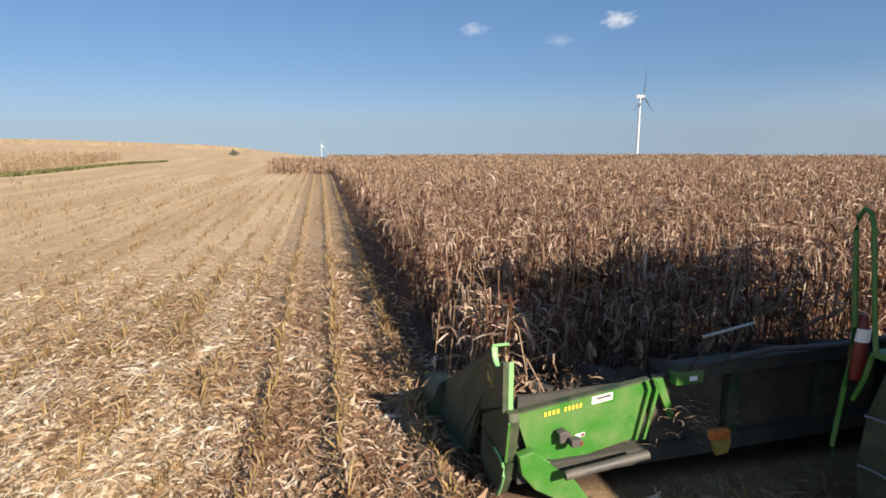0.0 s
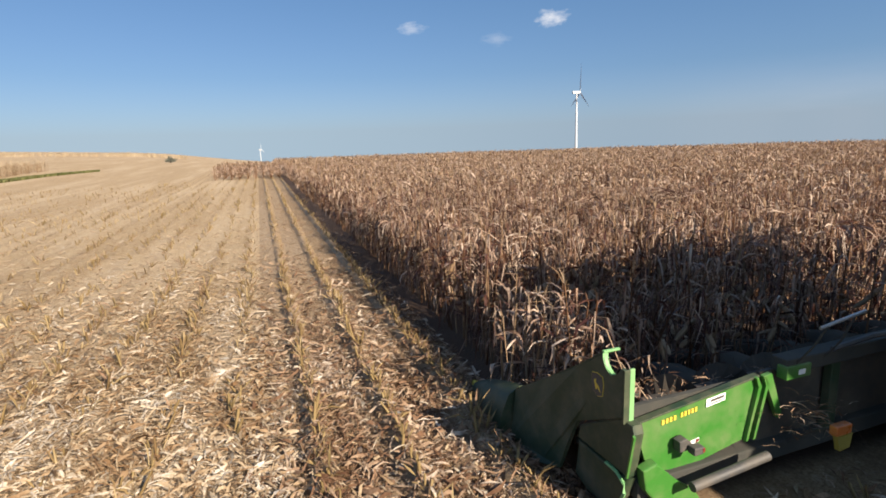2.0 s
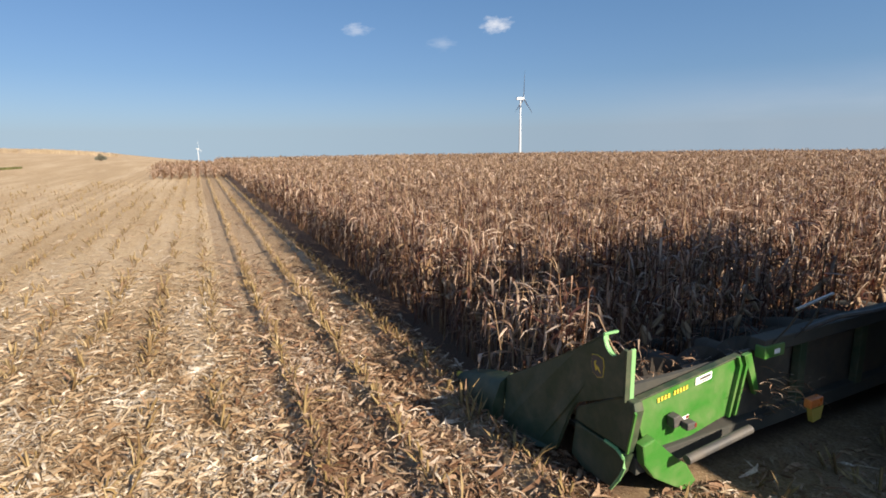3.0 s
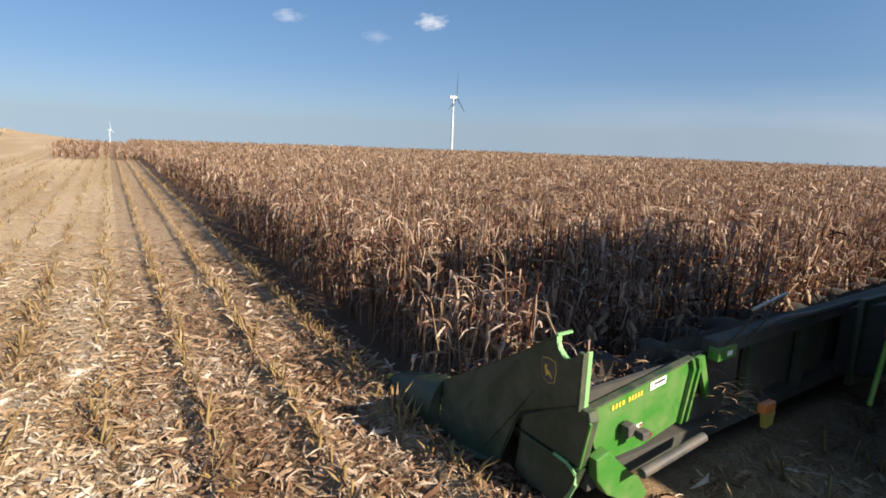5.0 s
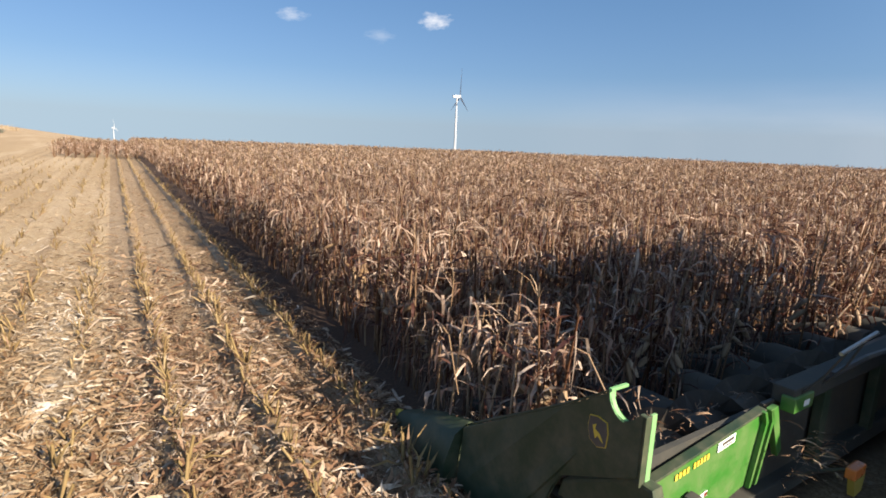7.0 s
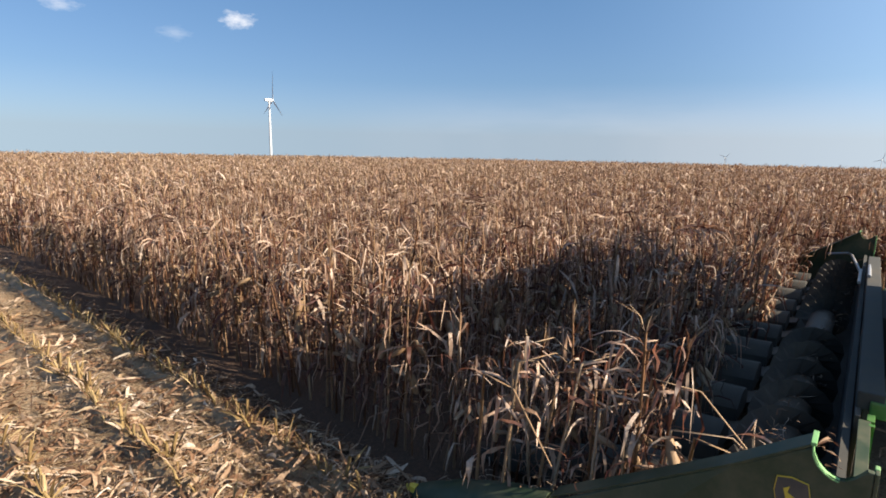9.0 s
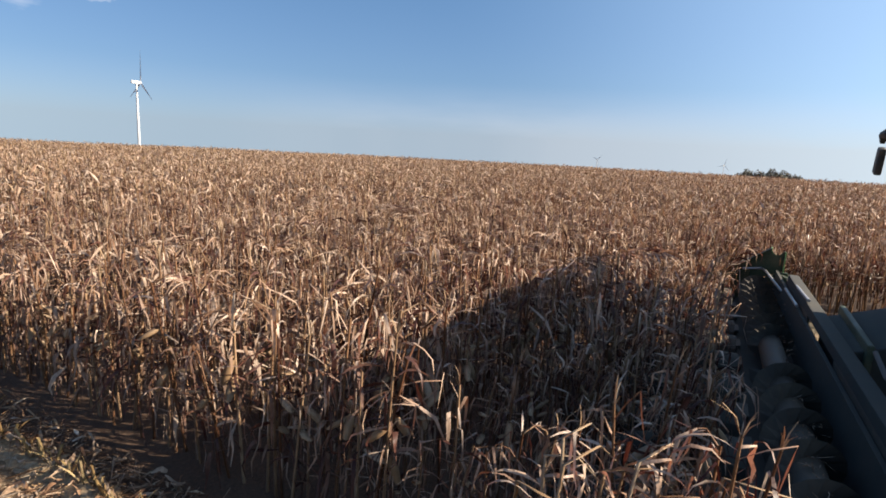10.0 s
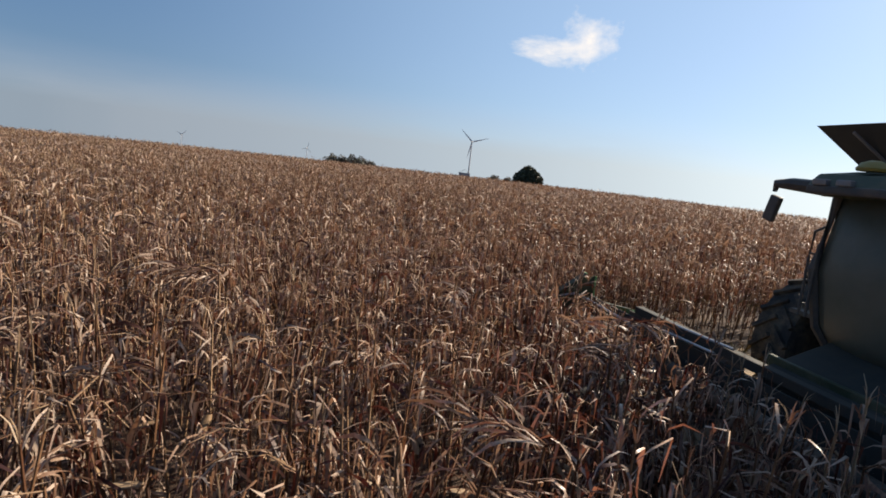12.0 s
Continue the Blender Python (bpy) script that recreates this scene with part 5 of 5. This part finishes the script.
def build_turbine(az, dist, hub_el, size, spin, face=-112):
    a = radians(az)
    x, y = -math.sin(a) * dist, math.cos(a) * dist
    hub = 2.7 + dist * math.tan(radians(hub_el))
    g = float(terrain(x, y))
    base = min(g - 0.5, hub - 60 * size) if dist > 1500 else g - 0.5
    t = thing("wind_turbine", (x, y, base), "white three-bladed wind turbine standing far off in the fields", "wind turbine", "wind turbines")
    h = hub - base
    part("tower", lathe([(0, 1.7 * size), (h * 0.5, 1.4 * size), (h - 1.5 * size, 1.05 * size)], 20, axis="z"), turbine_white, t, "", 40)
    f = radians(face)
    m = Matrix.Translation((0, 0, h)) @ Matrix.Rotation(f, 4, "Z")
    bm = box((-1.7 * size, -6 * size, -1.7 * size), (1.7 * size, 4.0 * size, 1.9 * size), 0.4 * size, m)
    part("nacelle", bm, turbine_white, t)
    bm = lathe([(4.0 * size, 1.5 * size), (5.2 * size, 1.4 * size), (6.2 * size, 0.5 * size)], 14, axis="y")
    bmesh.ops.transform(bm, matrix=m, verts=bm.verts)
    part("hub", bm, turbine_white, t)
    for k in range(3):
        bm = bmesh.new()
        rings = []
        for r, w, th in ((1, 0.9, 0.8), (6, 1.7, 0.5), (20, 1.1, 0.25), (39, 0.25, 0.06)):
            rings.append([bm.verts.new((u * w * size, (5.0 + v * th) * size, r * size)) for u, v in ((-1, 0), (0, 1), (1, 0), (0, -1))])
        for p, q in zip(rings, rings[1:]):
            for i in range(4):
                bm.faces.new((p[i], p[(i + 1) % 4], q[(i + 1) % 4], q[i]))
        bm.faces.new(rings[0][::-1])
        bm.faces.new(rings[-1])
        bmesh.ops.transform(bm, matrix=m @ Matrix.Rotation(radians(spin + 120 * k), 4, "Y"), verts=bm.verts)
        part("blade", bm, turbine_white, t)


build_turbine(-32.15, 800, 4.65, 1.0, 4, -101)
build_turbine(-105.0, 1300, 2.6, 1.0, -47)
build_turbine(-0.15, 2600, 0.12, 1.0, 10)
build_turbine(-76.9, 3300, 0.0, 1.0, 50)
build_turbine(-88.4, 3300, 0.05, 1.0, 15)


# ---- trees and shed ----
def build_tree(az, dist, wide, tall, dark, label, rough=0.26):
    a = radians(az)
    x, y = -0.3 - math.sin(a) * dist, 4.6 + math.cos(a) * dist
    g = float(terrain(x, y))
    t = thing("tree", (x, y, g), label, "tree", "trees on the skyline")
    bm = tube([(0, 0, -0.3), (0.1, 0, tall * 0.35), (0, 0.1, tall * 0.6)], [0.28, 0.22, 0.1], 8)
    for k in range(7):
        h = k * 0.9
        tube([(0.05, 0, tall * (0.2 + 0.05 * k)), (math.cos(h) * wide * 0.3, math.sin(h) * wide * 0.3, tall * (0.45 + 0.06 * k))], [0.1, 0.03], 5, bm)
    part("trunk", bm, bark, t)
    n = 6000 if rough < 0.1 else 2200
    u = rng.normal(0, 1, (n, 3))
    u /= np.linalg.norm(u, axis=1)[:, None]
    rr = rng.random(n) ** 0.3
    lump = 0.86 + rough * (np.sin(u[:, 0] * 5 + az) * np.sin(u[:, 1] * 4 + 1) + 0.5 * np.sin(u[:, 2] * 7))
    p = u * (rr * lump)[:, None] * np.array([wide / 2, wide / 2, tall * 0.72]) + np.array([0, 0, tall * 0.26])
    p[:, 2] = np.maximum(p[:, 2], 0.3)
    s = rng.uniform(0.25, 0.62, n) * wide / 9
    d1, d2 = rng.normal(0, 1, (n, 3)), rng.normal(0, 1, (n, 3))
    d1 /= np.linalg.norm(d1, axis=1)[:, None]
    d2 /= np.linalg.norm(d2, axis=1)[:, None]
    V = np.stack([p - d1 * s[:, None], p - d2 * s[:, None] * 0.6, p + d1 * s[:, None], p + d2 * s[:, None] * 0.6], 1).reshape(-1, 3)
    me = mesh_from("crown", V, np.arange(4 * n), np.arange(n) * 4, np.full(n, 4), np.zeros(n, int), [dark])
    new("crown", me).parent = t


bark = paint("bark", (0.10, 0.075, 0.055), 0.9, 0, 0.2)
# lightened a little: the haze of distance is put into the leaf colour
tree_mat = plant("dark_tree_leaf", [(0.0, (0.04, 0.055, 0.035)), (0.5, (0.065, 0.085, 0.055)), (1.0, (0.10, 0.115, 0.08))])
autumn_mat = plant("autumn_tree_leaf", [(0.0, (0.10, 0.11, 0.085)), (0.5, (0.15, 0.15, 0.12)), (1.0, (0.22, 0.20, 0.16))])
build_tree(-111.2, 180, 11, 8.2, tree_mat, "dense dark evergreen tree with a rounded crown", 0.07)
for az, w, h in ((-91.0, 11, 7.6), (-92.0, 12, 6.8), (-93.0, 13, 7.9), (-93.9, 12, 7.4), (-94.8, 9, 6.0)):
    build_tree(az, 350, w, h, autumn_mat, "grey-green bushy tree behind the corn on the skyline")
for az, w, h in ((-107.8, 8, 5.0), (-109.2, 7, 4.9)):
    build_tree(az, 300, w, h, autumn_mat, "thin pale tree on the skyline")

build_tree(9.0, 150, 2.6, 1.7, autumn_mat, "small brown bush standing alone in the stubble")


pale_wall = paint("pale_shed_wall", (0.30, 0.31, 0.33), 0.6, 0, 0.1)


def build_shed():
    a = radians(-104.7)
    d = 400
    x, y = -0.3 - math.sin(a) * d, 4.6 + math.cos(a) * d
    s = thing("farm_shed", (x, y, float(terrain(x, y)) + 1.0), "grey metal farm shed with a pitched roof", "shed", rz=-15)
    part("wall", box((-5.5, -4, -1.4), (5.5, 4, 4.0), 0.05), pale_wall, s)
    part("roof", prism([(-4.4, 3.9), (0, 6.4), (4.4, 3.9), (4.4, 3.75), (0, 6.2), (-4.4, 3.75)], -5.8, 5.8, "x"), grey_metal, s)
    part("door", box((-1.5, 4.0, 0), (1.5, 4.06, 3.2), 0.02), grey_metal, s)


build_shed()


# ---- far left: another stand of corn with a grass strip ----
def build_left_block():
    k = rng.uniform(0, 1, 2600)
    w = rng.uniform(0, 1, 2600) ** 1.6
    x = -33.5 - 1.5 * k - 45 * w + rng.normal(0, 0.2, 2600)
    y = 58 + 44 * k + 14 * w
    n = len(x)
    tem = [corn_template(rng, "block") for _ in range(8)]
    s = 1.7 * rng.normal(1, 0.08, n)
    scatter("corn_stand", tem, rng.integers(0, 8, n), np.stack([x, y, terrain(x, y)], -1), rng.uniform(0, 6.28, n), np.stack([s * 2, s * 2, s], -1),
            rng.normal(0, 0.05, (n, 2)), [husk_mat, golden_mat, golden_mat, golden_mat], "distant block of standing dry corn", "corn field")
    n = 9000
    k = rng.uniform(0, 1, n)
    x = -32.3 + 6 * k ** 1.5 + rng.uniform(-0.9, 0.9, n) * (1.3 - k)
    y = 58 + 37 * k + rng.uniform(-1, 1, n)
    tv = np.array([(-0.1, 0, 0), (0.1, 0, 0), (0.05, 0.1, 0.22), (-0.12, 0.05, 0.2)], float)
    scatter("grass_strip", [(tv, np.array([(0, 1, 2, 3)]), np.array([0]))], np.zeros(n, int), np.stack([x, y, terrain(x, y)], -1), rng.uniform(0, 6.28, n),
            rng.uniform(0.7, 1.5, (n, 1)) * np.ones((1, 3)), rng.normal(0, 0.3, (n, 2)), [grass_mat], "strip of short green grass beside the corn", "grass")

    n = 1700                                   # standing corn along the crest of the hill
    az = np.radians(rng.uniform(7, 48, n))
    d = 250 + rng.uniform(0, 45, n)
    x, y = -np.sin(az) * d, np.cos(az) * d
    s = 1.9 * rng.normal(1, 0.08, n)
    scatter("corn_stand", tem, rng.integers(0, 8, n), np.stack([x, y, terrain(x, y)], -1), rng.uniform(0, 6.28, n), np.stack([s * 4, s * 4, s], -1),
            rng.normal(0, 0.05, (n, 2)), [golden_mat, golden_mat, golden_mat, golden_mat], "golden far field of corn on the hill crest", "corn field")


build_left_block()


# ---- clouds ----
def cloud_material(seed, cover):
    m, t, b = nodes_of("cloud")
    t.nodes.remove(b)
    tc = t.nodes.new("ShaderNodeTexCoord")
    n = node(t, "TexNoise", Scale=2.2, Detail=6.0, Roughness=0.6)
    mp = t.nodes.new("ShaderNodeMapping")
    mp.inputs["Location"].default_value = (seed, seed * 0.7, 0)
    t.links.new(tc.outputs["Object"], mp.inputs[0])
    t.links.new(mp.outputs[0], n.inputs["Vector"])
    ln = node(t, "VectorMath")
    ln.operation = "LENGTH"
    t.links.new(tc.outputs["Object"], ln.inputs[0])
    s = node(t, "Math")
    s.operation = "MULTIPLY_ADD"
    t.links.new(ln.outputs["Value"], s.inputs[0])
    s.inputs[1].default_value = -0.75
    t.links.new(n.outputs["Fac"], s.inputs[2])
    f = ramp(t, s.outputs[0], [(0.0, (0, 0, 0)), (0.55, (cover,) * 3)])
    tr = t.nodes.new("ShaderNodeBsdfTransparent")
    em = node(t, "Emission", Strength=0.56)
    em.inputs[0].default_value = (0.93, 0.94, 0.96, 1)
    ms = t.nodes.new("ShaderNodeMixShader")
    t.links.new(f, ms.inputs[0])
    t.links.new(tr.outputs[0], ms.inputs[1])
    t.links.new(em.outputs[0], ms.inputs[2])
    t.links.new(ms.outputs[0], t.nodes["Material Output"].inputs[0])
    return m


def build_cloud(az, el, wide, tall, seed, cover=0.8, tilt=0.0):
    d = 4000
    a, e = radians(az), radians(el)
    at = Vector((-math.sin(a) * math.cos(e), math.cos(a) * math.cos(e), math.sin(e))) * d
    me = bpy.data.meshes.new("cloud")
    bm = bmesh.new()
    bmesh.ops.create_grid(bm, x_segments=2, y_segments=2, size=1)
    bm.to_mesh(me)
    bm.free()
    me.materials.append(cloud_material(seed, cover))
    ob = new("cloud", me)
    ob.matrix_world = look(at, (0, 0, 0), tilt) @ Matrix.Diagonal((d * radians(wide) / 2, d * radians(tall) / 2, 1, 1))
    ob.visible_shadow = False
    tagged(ob, "small white fair-weather cloud in the blue sky", "cloud", "clouds", "structure")


build_cloud(-29.7, 11.7, 5.0, 2.6, 1.3, 0.62)
build_cloud(-15.8, 11.4, 4.2, 1.9, 4.1, 0.32)
build_cloud(-24.2, 10.1, 5.0, 2.0, 9.4, 0.14)
build_cloud(-115.4, 13.2, 8.6, 8.0, 2.2, 1.0)
build_cloud(-112.0, 12.2, 12.0, 4.4, 6.6, 0.95)
